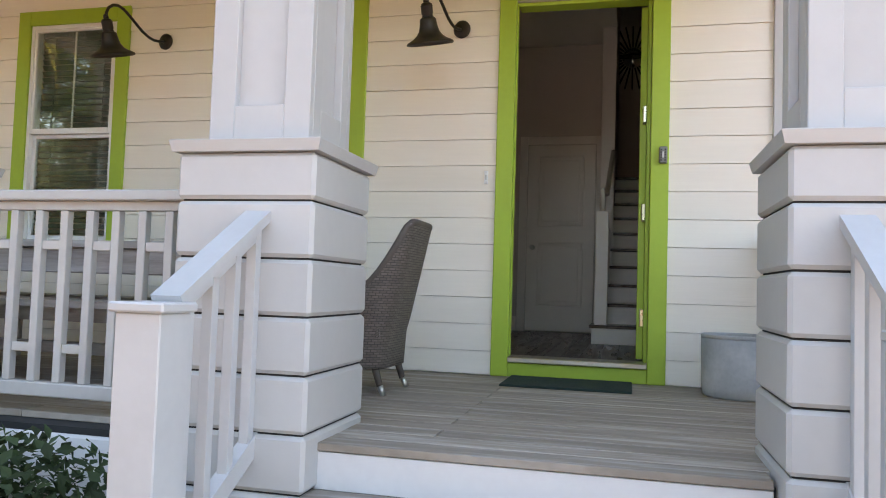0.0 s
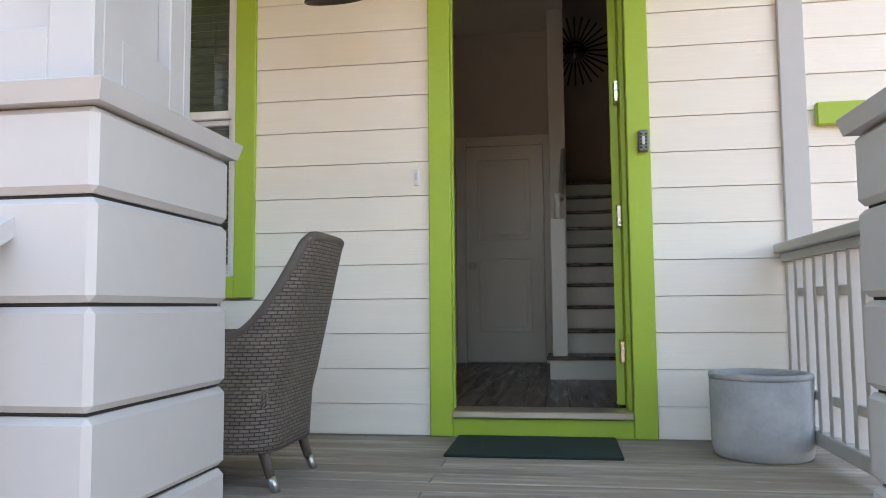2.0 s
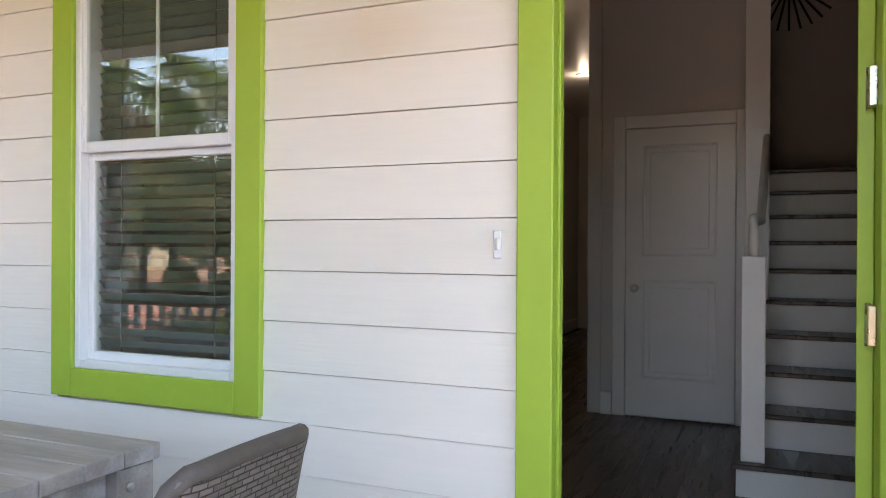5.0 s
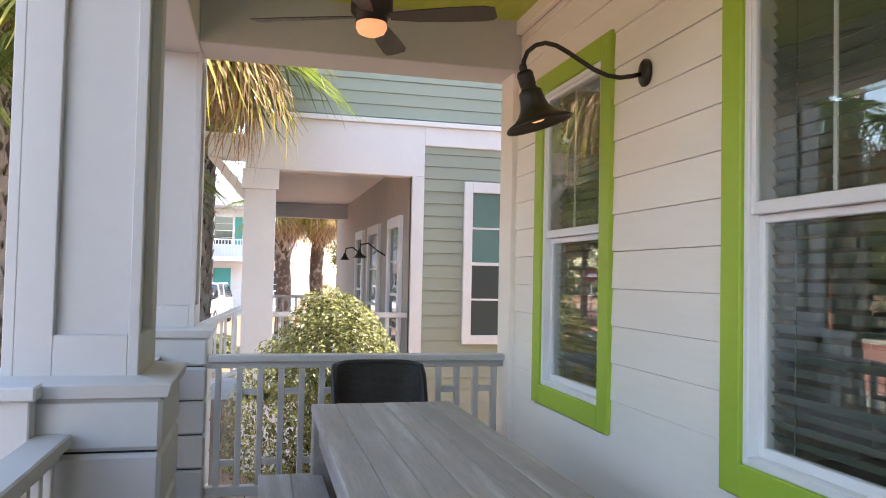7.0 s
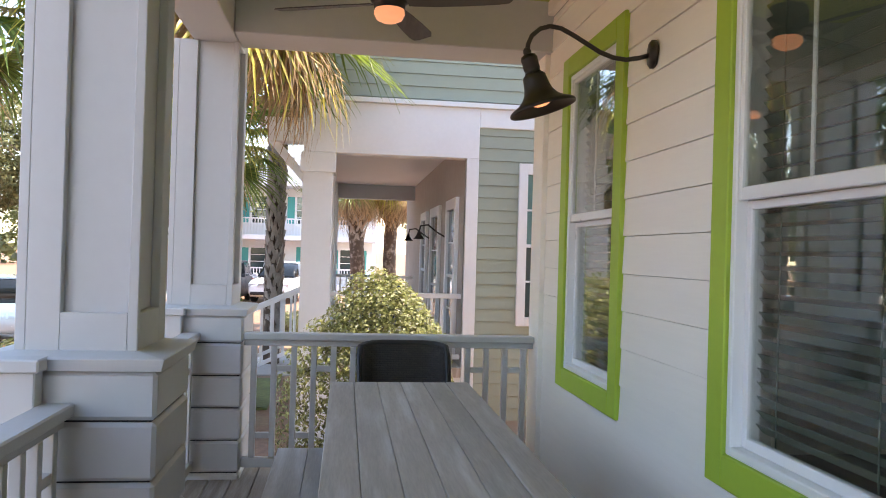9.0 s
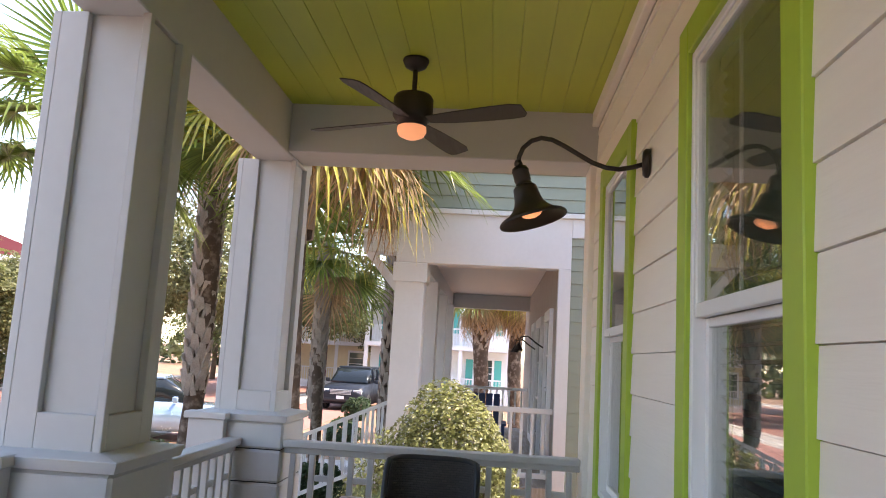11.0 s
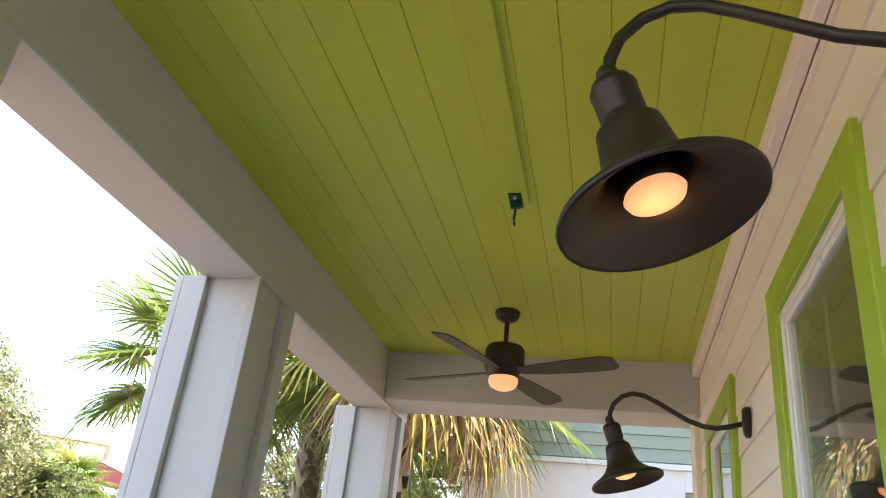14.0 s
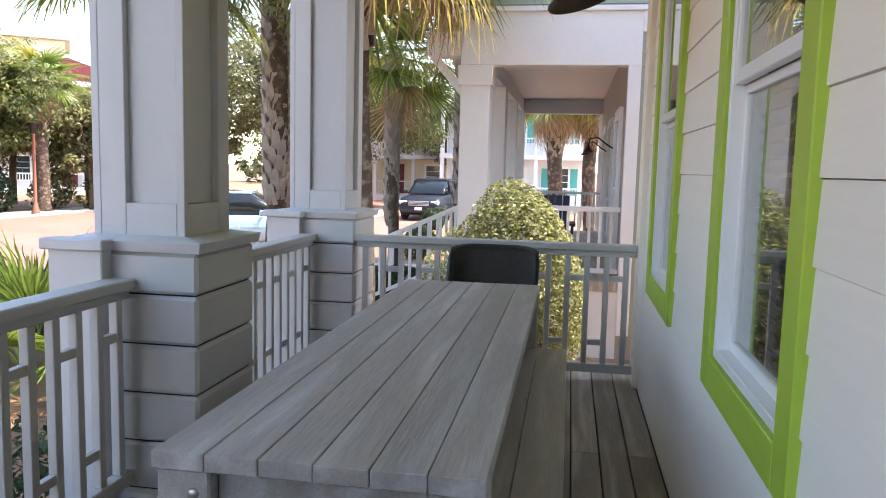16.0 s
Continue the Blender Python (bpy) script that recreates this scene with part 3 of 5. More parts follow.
def wicker_chair(loc, rz, label, weave, rim_mat, drop=.02, run=.24, taper=.05):
    ch = thing("wicker_chair", loc, label, "chair", "wicker chairs", rz=rz)
    ns, nv = 64, 26
    z0 = 0.14

    def top_z(s):
        x, y, b = chair_path(s)
        q = min(1, max(0, (x - drop) / run))
        t = 1 - (1 - q) ** 2.8
        crown = 0.925 - 0.02 * (abs(y) / 0.275) ** 4
        return crown * (1 - t) + 0.55 * t

    def point(s, v, inset):
        x, y, b = chair_path(s)
        z = z0 + (top_z(s) - z0) * v
        lean = 0.22 * max(0, z - 0.33) * min(1, b * 1.6) - 0.06 * max(0, 0.40 - z)
        narrow = 1 - taper * max(0, z - 0.45) / 0.47
        nx = Vector((0.28 - x, -y, 0)).normalized()
        return Vector((x - lean, y * narrow, z)) + nx * inset

    bm = bmesh.new()
    uvl = bm.loops.layers.uv.new("UVMap")
    grids = []
    for inset in (0.0, 0.035):
        grids.append([[bm.verts.new(point(-1 + 2 * i / ns, j / nv, inset)) for j in range(nv + 1)] for i in range(ns + 1)])

    def quad(vs, uvs):
        f = bm.faces.new(vs)
        f.smooth = True
        for lp, q in zip(f.loops, uvs):
            lp[uvl].uv = q
    per = 1.45
    for g, flip in zip(grids, (0, 1)):
        for i in range(ns):
            for j in range(nv):
                c = [g[i][j], g[i + 1][j], g[i + 1][j + 1], g[i][j + 1]]
                u = [(k * per / ns, p.co.z) for k, p in zip((i, i + 1, i + 1, i), c)]
                quad(c[::-1] if flip else c, u[::-1] if flip else u)
    a, b = grids
    for i in range(ns):
        for j in (0, nv):
            c = [a[i][j], a[i + 1][j], b[i + 1][j], b[i][j]]
            quad(c, [(k * per / ns, .3 + q) for k, q in ((i, 0), (i + 1, 0), (i + 1, .03), (i, .03))])
    for i in (0, ns):
        for j in range(nv):
            c = [a[i][j], a[i][j + 1], b[i][j + 1], b[i][j]]
            quad(c, [(q, p.co.z) for q, p in zip((0, 0, .03, .03), c)])
    part("shell", bm, weave, ch)
    # braided rim
    bm = bmesh.new()
    tube(bm, [point(-1 + 2 * i / 48, 1.0, 0.017) for i in range(49)], 0.02, 10)
    part("rim", bm, rim_mat, ch)
    bm = bmesh.new()
    uvl = bm.loops.layers.uv.new("UVMap")
    box(bm, 0.035, 0.55, -.25, .25, 0.30, 0.40, 0.012)
    for f in bm.faces:
        for lp in f.loops:
            lp[uvl].uv = (lp.vert.co.y + lp.vert.co.x * .3, lp.vert.co.x + lp.vert.co.z)
    part("seat", bm, weave, ch)
    bm = bmesh.new()
    uvl = bm.loops.layers.uv.new("UVMap")
    box(bm, 0.525, 0.555, -.262, .262, 0.14, 0.38, 0.008)
    for f in bm.faces:
        for lp in f.loops:
            lp[uvl].uv = (lp.vert.co.y, lp.vert.co.z)
    part("front_panel", bm, weave, ch)
    for x, y, dx in ((0.07, -.20, -.06), (0.07, .20, -.06), (0.50, -.23, .02), (0.50, .23, .02)):
        bm = bmesh.new()
        tube(bm, [(x, y, 0.16), (x + dx * .6, y * 1.02, 0.05)], [0.022, 0.017], 12)
        lg = part("leg", bm, M_WICKER, ch)
        bm = bmesh.new()
        tube(bm, [(x + dx * .6, y * 1.02, 0.05), (x + dx, y * 1.03, 0.0)], [0.0175, 0.013], 12)
        part("foot_cap", bm, M_METAL, lg, "silver metal foot cap")
    return ch


wicker_chair((-0.905, -1.03, 0), 180, "brown grey woven wicker armchair at the near table end", M_WEAVE, M_WICKER)
# this chair's weave and rim are darkened to stand for shade
wicker_chair((-4.64, -0.96, 0), 0, "woven wicker armchair at the railing end of the table, shade painted in", M_WEAVE_SHADED, M_BLACK, .09, .28, -.06)

# ---- doormat, planter ----
bm = bmesh.new()
box(bm, -.388, .388, -.252, .252, 0, .014, .004)
mat_ob = part("doormat", bm, M_MAT)
mat_ob.location = (-.03, -.292, 0)
tagged(mat_ob, "dark green flat doormat on the porch deck before the door", "doormat")
bm = bmesh.new()
lathe(bm, [(0, 0), (.19, 0), (.203, .012), (.21, .05), (.214, .335), (.186, .335), (.182, .08), (0, .08)], 48)
pot = thing("planter", (.962, -.36, 0))
part("bowl", bm, M_POT, pot)
bm = bmesh.new()
lathe(bm, [(.185, .336), (.215, .336), (.2155, .352), (.211, .36), (.19, .36), (.185, .352), (.185, .336)], 48)
part("rim", bm, M_POT, pot)
tagged(pot, "round empty grey concrete planter on the porch deck", "planter")

# ---- doorbell, key box, hooks ----
bell = thing("doorbell", (-.632, -.008, 1.34), "small white doorbell button on the siding", "doorbell")
part_box("backplate", (-.013, .013, -.010, .006, -.045, .045), M_VINYL, bell, .003)
part_box("button", (-.006, .006, -.016, -.0105, -.018, .018), M_METAL, bell, .002)
kb = thing("key_lock_box", (.528, -.03, 1.475), "grey key lock box screwed to the door trim", "lock box")
part_box("body", (-.026, .026, -.035, 0, -.055, .055), material("grey metal case", (.2, .2, .19), .4, metal=.6), kb, .008)
for i in range(5):
    for j in (-1, 1):
        part_box("key_button", (j * .012 - .005, j * .012 + .005, -.040, -.0355, -.040 + i * .017, -.031 + i * .017), M_BLACK, kb, .001)
part_box("dial", (-.006, .006, -.042, -.0405, -.02, .02), M_METAL, kb, .002)
strip = part_box("trim_ceiling", (-2.75, -.9, -1.01, -.89, CEIL - .018, CEIL - .001), M_CEIL, None, .004)
tagged(strip, "lime green mounting board fixed to the porch ceiling", "ceiling board", kind="structure")


def ceiling_hook(x):
    h = thing("ceiling_hook", (x, -.945, CEIL - .018), "dark green metal swing hook bolted to the ceiling", "hook", "ceiling hooks")
    part_box("bracket", (-.06, .06, -.028, .028, -.008, 0), M_GREENHW, h, .003)
    for dx in (-.035, .035):
        bm = bmesh.new()
        lathe(bm, [(0, 0), (.009, 0), (.009, -.006), (.004, -.008), (0, -.008)], 12, (dx, 0, -.008))
        part("bolt", bm, M_METAL, h)
    part_box("hanger", (-.012, .012, -.022, .022, -.04, -.0085), M_GREENHW, h, .003)
    bm = bmesh.new()
    tube(bm, [(0, 0, -.04), (0, 0, -.065), (.012, 0, -.085), (.022, 0, -.10), (.012, 0, -.118), (-.006, 0, -.115)], .006, 10)
    part("hook", bm, M_GREENHW, h)


ceiling_hook(-1.425)
ceiling_hook(-2.715)

# ---- steps, newels and stair rails ----
steps = thing("entry_steps", (0, 0, 0), "white painted entry steps with weathered timber treads", "steps", kind="structure")
for i in range(5):
    y = -2.42 - 0.28 * i
    part_box("riser", (-.785, .785, y - .02, y, -.17 * (i + 1), -.17 * i - .034), M_RISER, steps, .002)
    if i:
        for k in range(2):
            part_box("tread", (-.785, .785, y + .0 + k * .142 - .018, y + k * .142 + .12, -.17 * i - .032, -.17 * i), M_DECK, steps, .004)
for sx in (-1, 1):
    part_box("stringer", (min(sx * .79, sx * .86), max(sx * .79, sx * .86), -3.62, -2.58, GZ, -.50), M_WHITE, steps, .004)


def text_mesh(txt, size, mat):
    cu = bpy.data.curves.new("numeral", "FONT")
    cu.body, cu.size, cu.extrude, cu.align_x = txt, size, 0.004, "CENTER"
    cu.offset = 0.0004
    tmp = new("numeral_tmp", cu)
    me = bpy.data.meshes.new_from_object(tmp.evaluated_get(bpy.context.evaluated_depsgraph_get()))
    bpy.data.objects.remove(tmp)
    me.materials.append(mat)
    return me


def stair_rail(cx, label):
    r = thing("stair_railing", (cx, -3.16, 0), label, "railing", "stair railings")
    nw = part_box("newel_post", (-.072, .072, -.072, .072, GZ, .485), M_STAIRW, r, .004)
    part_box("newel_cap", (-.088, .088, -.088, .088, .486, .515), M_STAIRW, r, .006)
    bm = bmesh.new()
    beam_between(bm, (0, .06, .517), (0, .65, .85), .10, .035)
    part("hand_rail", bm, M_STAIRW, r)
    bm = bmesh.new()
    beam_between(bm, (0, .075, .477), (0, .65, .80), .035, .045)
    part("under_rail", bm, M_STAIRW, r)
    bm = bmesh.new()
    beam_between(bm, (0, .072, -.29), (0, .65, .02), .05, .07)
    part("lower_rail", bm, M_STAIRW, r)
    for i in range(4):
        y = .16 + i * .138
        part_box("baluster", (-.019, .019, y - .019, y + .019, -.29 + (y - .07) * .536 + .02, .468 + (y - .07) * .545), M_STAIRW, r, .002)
    return r


stair_rail(-.985, "white painted stair railing with square newel post")
sr = stair_rail(.99, "white painted stair railing whose newel post carries numerals")
for i, ch_ in enumerate("140"):
    num = text_mesh(ch_, .152, M_NUM)
    if ch_ == "1":
        bm = bmesh.new()
        bm.from_mesh(num)
        box(bm, -.027, .029, -.001, .008, -.004, .004)
        beam_between(bm, (-.024, .088, 0), (.004, .104, 0), .008, .0078)
        bm.to_mesh(num)
        bm.free()
    nob = new("numeral", num)
    nob.parent = sr
    nob.matrix_basis = pose(.004, -.0735, .345 - .117 * i, 90, 0, 0)
    nob["label"] = "dark iron house numeral " + ch_

# ---- interior seen through the door ----
IZ = .13
fl = thing("floor_hall", (0, 0, 0), "dark brown wooden hall floor boards", "floor", kind="structure")
part_box("subfloor", (-5.07, 2.93, .161, 10.15, -.1, IZ - .012), M_DARK, fl, 0)
bm = bmesh.new()
box(bm, -.061, .061, 0, 9.9, -.012, 0, .002)
me_b = mesh_of("floor_board", bm, M_IFLOOR)
for i in range(30):
    piece("floor_board", me_b, fl, (-2.3 + i * .125, .165, IZ))
for nm, d in (("ceiling_hall", (-5.07, .17, .161, 10.15, 3.3, 3.36)), ("ceiling_entry", (.171, 2.93, .161, 1.9, 3.3, 3.36)), ("ceiling_stairwell", (.0, 1.25, 1.8, 6.7, 5.2, 5.26))):
    tagged(part_box(nm, d, M_IDOOR, None, 0), "plain white painted ceiling inside the house", "ceiling", kind="structure")
for nm, d in (("wall_hall_back", (-.95, .04, 3.25, 3.35, IZ, 3.3)), ("wall_room", (-1.05, -.951, 3.25, 3.65, IZ, 3.3)), ("wall_stair", (.04, .16, 2.752, 6.5, IZ, 5.2)), ("wall_stair_head", (.16, 1.12, 1.8, 1.9, 3.361, 5.2)),
              ("wall_stair_east", (1.12, 1.22, .17, 6.6, IZ, 5.2)), ("wall_stair_end", (.161, 1.12, 5.0, 5.1, IZ, 5.2)), ("wall_corridor_east", (-1.02, -.92, 3.66, 9.9, IZ, 3.3)),
              ("wall_corridor_west", (-2.55, -2.45, 2.3, 10.1, IZ, 3.3)), ("wall_partition", (-1.6, -1.5, .17, 1.4, IZ, 3.3)), ("wall_room_back", (-5.07, -2.56, 3.0, 3.1, IZ, 3.3)), ("wall_corridor_end", (-2.44, -1.03, 9.0, 9.1, IZ, 3.3))):
    tagged(part_box(nm, d, M_IWALL, None, .003), "plain grey beige painted interior wall", "wall", kind="structure")
tagged(part_box("trim_stair", (.03, .17, 2.73, 2.751, IZ, 3.3), M_IDOOR, None, .004), "white painted end trim of the stair wall", "trim", kind="structure")
idoor = thing("door_2", (-.405, 3.25, IZ), "white two-panel closet door, closed", "door", kind="structure")
part_box("slab", (-.365, .365, -.03, .0, .012, 2.05), M_IDOOR, idoor, .003)
for z0, z1 in ((.28, .98), (1.15, 1.93)):
    for q in ((-.25, -.232, z0, z1), (.232, .25, z0, z1), (-.232, .232, z0, z0 + .018), (-.232, .232, z1 - .018, z1)):
        part_box("panel_moulding", (q[0], q[1], -.040, -.0305, q[2], q[3]), M_IDOOR, idoor, .004)
    part_box("raised_panel", (-.20, .20, -.038, -.0305, z0 + .05, z1 - .05), M_IDOOR, idoor, .006)
for q in ((-.46, -.372, 0, 2.15), (.372, .46, 0, 2.15), (-.372, .372, 2.06, 2.15)):
    part_box("casing", (q[0], q[1], -.022, -.001, q[2], q[3]), M_IDOOR, idoor, .004)
bm = bmesh.new()
lathe(bm, [(0, 0), (.026, 0), (.026, .006), (.01, .01), (.01, .03), (.025, .04), (.028, .052), (.02, .066), (0, .07)], 20)
bmesh.ops.transform(bm, matrix=Matrix.Translation((-.30, -.03, .92)) @ Matrix.Rotation(radians(90), 4, "X"), verts=bm.verts)
part("door_knob", bm, M_METAL, idoor, "brushed nickel round knob")
tagged(part_box("baseboard_hall", (-.95, -.87, 3.228, 3.249, IZ, IZ + .16), M_IDOOR, None, .003), "white hall baseboard", "baseboard", kind="structure")
tagged(part_box("baseboard_corridor", (-2.448, -2.43, 2.31, 8.9, IZ, IZ + .16), M_IDOOR, None, .003), "white corridor baseboard", "baseboard", kind="structure")
st = thing("interior_stairs", (-.03, 1.665, IZ), "interior stairs with white risers and dark treads", "stairs", kind="structure")
for i in range(10):
    z = .165 + .182 * i if i else 0
    zt = .165 + .182 * i
    y = .10 * (1 if i else 0) + .247 * i
    x0 = .05 if i == 0 else .17
    part_box("riser", (x0, 1.115, y, y + .02, zt - (.165 if i == 0 else .182) + (.0 if i == 0 else .001), zt - .027), M_IDOOR, st, .002)
    part_box("tread", (x0 - (.02 if i == 0 else 0), 1.115, y - .03, y + (.40 if i == 0 else .262) + .02, zt - .026, zt), M_IFLOOR, st, .005)
np_ = thing("newel_post", (.095, 1.745, IZ + .165), "white square stair newel post on the first tread", "newel post")
part_box("post", (-.055, .055, -.055, .055, 0, 1.0), M_IDOOR, np_, .004)
bm = bmesh.new()
tube(bm, [(0, -.03, 1.0), (0, -.035, 1.12), (0, -.02, 1.17), (0, .03, 1.19), (0, .08, 1.17), (.03, .16, 1.18), (.06, 1.0, 1.72)], .024, 12)
part("hand_rail", bm, M_IDOOR, np_)
part_box("knee_wall", (.0, .05, .06, 1.0, -.16, .9), M_IDOOR, np_, .003)
mr = thing("sunburst_mirror", (.33, 4.985, 3.66), "dark sunburst wall mirror above the stairs", "mirror")
M_MIRROR = material("mirror silver", (.85, .88, .9), .03, metal=1.0, vary=.01)
bm = bmesh.new()
lathe(bm, [(0, .012), (.13, .012), (.13, .0), (0, .0)], 32)
bmesh.ops.rotate(bm, cent=(0, 0, 0), matrix=Matrix.Rotation(radians(90), 3, "X"), verts=bm.verts)
part("mirror_glass", bm, M_MIRROR, mr)
bm = bmesh.new()
for k in range(28):
    a = 2 * math.pi * k / 28
    beam_between(bm, (.14 * math.cos(a), -.008, .14 * math.sin(a)), (.42 * math.cos(a), -.008, .42 * math.sin(a)), .018, .012, (0, 1, 0))
lathe(bm, [(.13, .012), (.15, .02), (.16, .01), (.15, 0), (.13, 0)], 32)
part("ray_frame", bm, M_BLACK, mr)
pic = thing("framed_picture", (-2.43, 6.2, 1.75), "dark framed picture on the corridor wall", "picture")
part_box("picture_frame", (-.015, .015, -.45, .45, -.5, .5), M_BLACK, pic, .004)
part_box("print", (.0155, .018, -.38, .38, -.43, .43), M_IWALL, pic, 0)


def downlight(x, y):
    d = thing("recessed_light", (x, y, 3.3), "small lit recessed ceiling light in the hall", "ceiling light", "recessed hall lights")
    bm = bmesh.new()
    lathe(bm, [(.05, 0), (.075, 0), (.078, -.006), (.05, -.008), (.05, 0)], 24)
    part("trim_ring", bm, M_IDOOR, d)
    bm = bmesh.new()
    lathe(bm, [(0, -.003), (.05, -.003), (.05, -.001), (0, -.001)], 24)
    part("lens", bm, M_BULB, d, "warm glowing lens")
    warm_point((x, y, 3.2), .35, .05, (1.0, .86, .7))


downlight(-1.75, 3.6)
downlight(-1.75, 6.2)

# ---- siding boards ----
sid = thing("wall_siding", (0, 0, 0), "cream painted horizontal lap siding boards", "siding", kind="structure")


def lap_board(bm, x0, x1, z0, z1, yb, proud=.008):
    """One board: its lower edge stands proud of the one below."""
    vs = [bm.verts.new(p) for p in ((x0, yb + .012, z0), (x0, yb - proud, z0 + .0015), (x0, yb - .001, z1), (x0, yb + .012, z1),
                                    (x1, yb + .012, z0), (x1, yb - proud, z0 + .0015), (x1, yb - .001, z1), (x1, yb + .012, z1))]
    for f in ((0, 1, 2, 3), (7, 6, 5, 4), (0, 4, 5, 1), (1, 5, 6, 2), (2, 6, 7, 3), (3, 7, 4, 0)):
        bm.faces.new([vs[i] for i in f])


holes = [(WIN[0][0] + .02, WIN[0][1] - .02, WZ0 + .02, WZ1 - .02), (WIN[1][0] + .02, WIN[1][1] - .02, WZ0 + .02, WZ1 - .02), (-.55, .55, 0, 2.68), (1.19, 1.31, 0, 2.9)]
for k in range(-4, 36):
    z0 = .160 + ROW * k
    z1 = z0 + ROW - .002
    if 2.92 < z0 < 3.10:
        z1 = 3.098
    runs = [(-4.93, 1.19), (1.31, 2.97)] if z0 < 3.09 else [(1.40, 2.97)]
    if z0 < -.1:
        runs = [(1.25, 2.97)]
    for a, b in runs:
        segs = [(a, b)]
        for h in holes:
            if h[2] < z1 and h[3] > z0 + .02:
                nxt = []
                for s0, s1 in segs:
                    if h[1] <= s0 or h[0] >= s1:
                        nxt.append((s0, s1))
                        continue
                    if h[0] > s0:
                        nxt.append((s0, h[0]))
                    if h[1] < s1:
                        nxt.append((h[1], s1))
                segs = nxt
        for s0, s1 in segs:
            zz = max(z0, 0.002) if s0 < 1.2 else max(z0, GZ + .2)
            if s1 - s0 < .02 or z1 - zz < .02:
                continue
            bm = bmesh.new()
            lap_board(bm, s0, s1, zz, z1, 0.0)
            part("board", bm, M_SIDING, sid)
tagged(part_box("trim_pilaster", (1.19, 1.31, -.035, .012, 0, 2.9), M_GREYP, None, .004), "grey painted pilaster board at the porch end", "trim", kind="structure")
tagged(part_box("trim_corner", (2.97, 3.085, -.02, .05, GZ, 6.5), M_SIDING, None, .004), "cream corner board of the house", "trim", kind="structure")
tagged(part_box("trim_end", (-5.18, -4.93, -.04, .012, 0, 2.86), M_SIDING, None, .004), "cream painted end board of the porch wall", "trim", kind="structure")

# ---- deck boards ----
bm = bmesh.new()
y = -2.4505
i = 0
while y < -.03:
    w = min(.1435, -.002 - y)
    runs = [(-5.45, -2.2), (-2.197, 1.36)] if i % 2 else [(-5.45, -3.7), (-3.697, -.4), (-.397, 1.36)]
    if y < -2.36:
        runs = [(-.785, .785)]
    for a, b in runs:
        bm = bmesh.new()
        box(bm, a, b, y + .0035, y + w - .0035, -.03, random.uniform(-.0015, .0), .003)
        part("deck_board", bm, M_DECK, floor)
    y += .1435
    i += 1

# ---- ground, street and walks ----
M_GROUND = material("pine straw and leaf litter", (0.25, 0.14, 0.085), 0.95, vary=0.4, scale=1.4, bump=0.8, bump_scale=40, second=(0.20, 0.15, 0.08), second_amt=0.7)
M_ROAD = material("pink brick street", (0.30, 0.135, 0.105), 0.85, vary=0.14, scale=0.7, bump=0.4, bump_scale=8, second=(0.27, 0.15, 0.125), second_amt=0.6)
M_WALKWAY = material("pale concrete walk", (0.38, 0.34, 0.30), 0.85, vary=0.12, scale=1.0, bump=0.2)
M_LAWN = material("dry green lawn", (0.16, 0.17, 0.05), 0.95, vary=0.4, scale=2.0, bump=0.7, bump_scale=60)
bm = bmesh.new()
bmesh.ops.create_grid(bm, x_segments=60, y_segments=60, size=1500)
bmesh.ops.translate(bm, vec=(0, 0, GZ), verts=bm.verts)
tagged(part("ground", bm, M_GROUND), "brown pine straw mulch ground", "ground", kind="structure")


def slab(name, x0, x1, y0, y1, h, mat, label, cat):
    return tagged(part_box(name, (x0, x1, y0, y1, GZ - .1, GZ + h), mat, None, 0.01), label, cat, kind="structure")


slab("road", -140, 60, -21.0, -10.6, .02, M_ROAD, "pink brick paved street in sunlight", "road")
slab("road_side", -44, -18.5, -10.58, -6.2, .022, M_ROAD, "pink brick paved parking bay", "road")
slab("pavement", -140, 60, -10.3, -9.0, .05, M_WALKWAY, "pale concrete sidewalk along the street", "pavement")
slab("kerb", -140, 60, -10.59, -10.32, .10, M_WALKWAY, "pale concrete kerb along the street", "kerb")
slab("kerb_far", -140, 60, -21.3, -21.02, .10, M_WALKWAY, "pale concrete kerb across the street", "kerb")
slab("pavement_far", -140, 60, -23.2, -21.9, .06, M_WALKWAY, "pale sidewalk across the street", "pavement")
slab("path", -.9, .9, -8.98, -3.68, .03, M_WALKWAY, "pale concrete path to the entry steps", "path")
slab("driveway", -17.0, -14.2, -8.98, 3.0, .03, M_WALKWAY, "pale concrete driveway between the houses", "driveway")
slab("lawn", -13.8, -11.2, -8.9, -2.4, .035, M_LAWN, "patchy sunlit grass beside the driveway", "lawn")

# brick pavers beside the house
M_PAVER = material("brown brick paver", (0.20, 0.15, 0.125), 0.85, vary=0.2, scale=8, bump=0.4, rnd=0.3)
slab("paving_bed", 3.1, 5.4, -4.0, 9.0, .004, M_PAVER, "brown sandy bed of the side paving", "paving")
pv = thing("paving", (0, 0, 0), "brown brick pavers beside the house", "paving", kind="structure")
bm = bmesh.new()
box(bm, -.098, .098, -.048, .048, -.03, .012, .004)
me_p = mesh_of("paver", bm, M_PAVER)
for i in range(24):
    for j in range(12):
        piece("paver", me_p, pv, (3.15 + j * .2 + (.1 if i % 2 else 0), -1.6 + i * .1, GZ + .01))

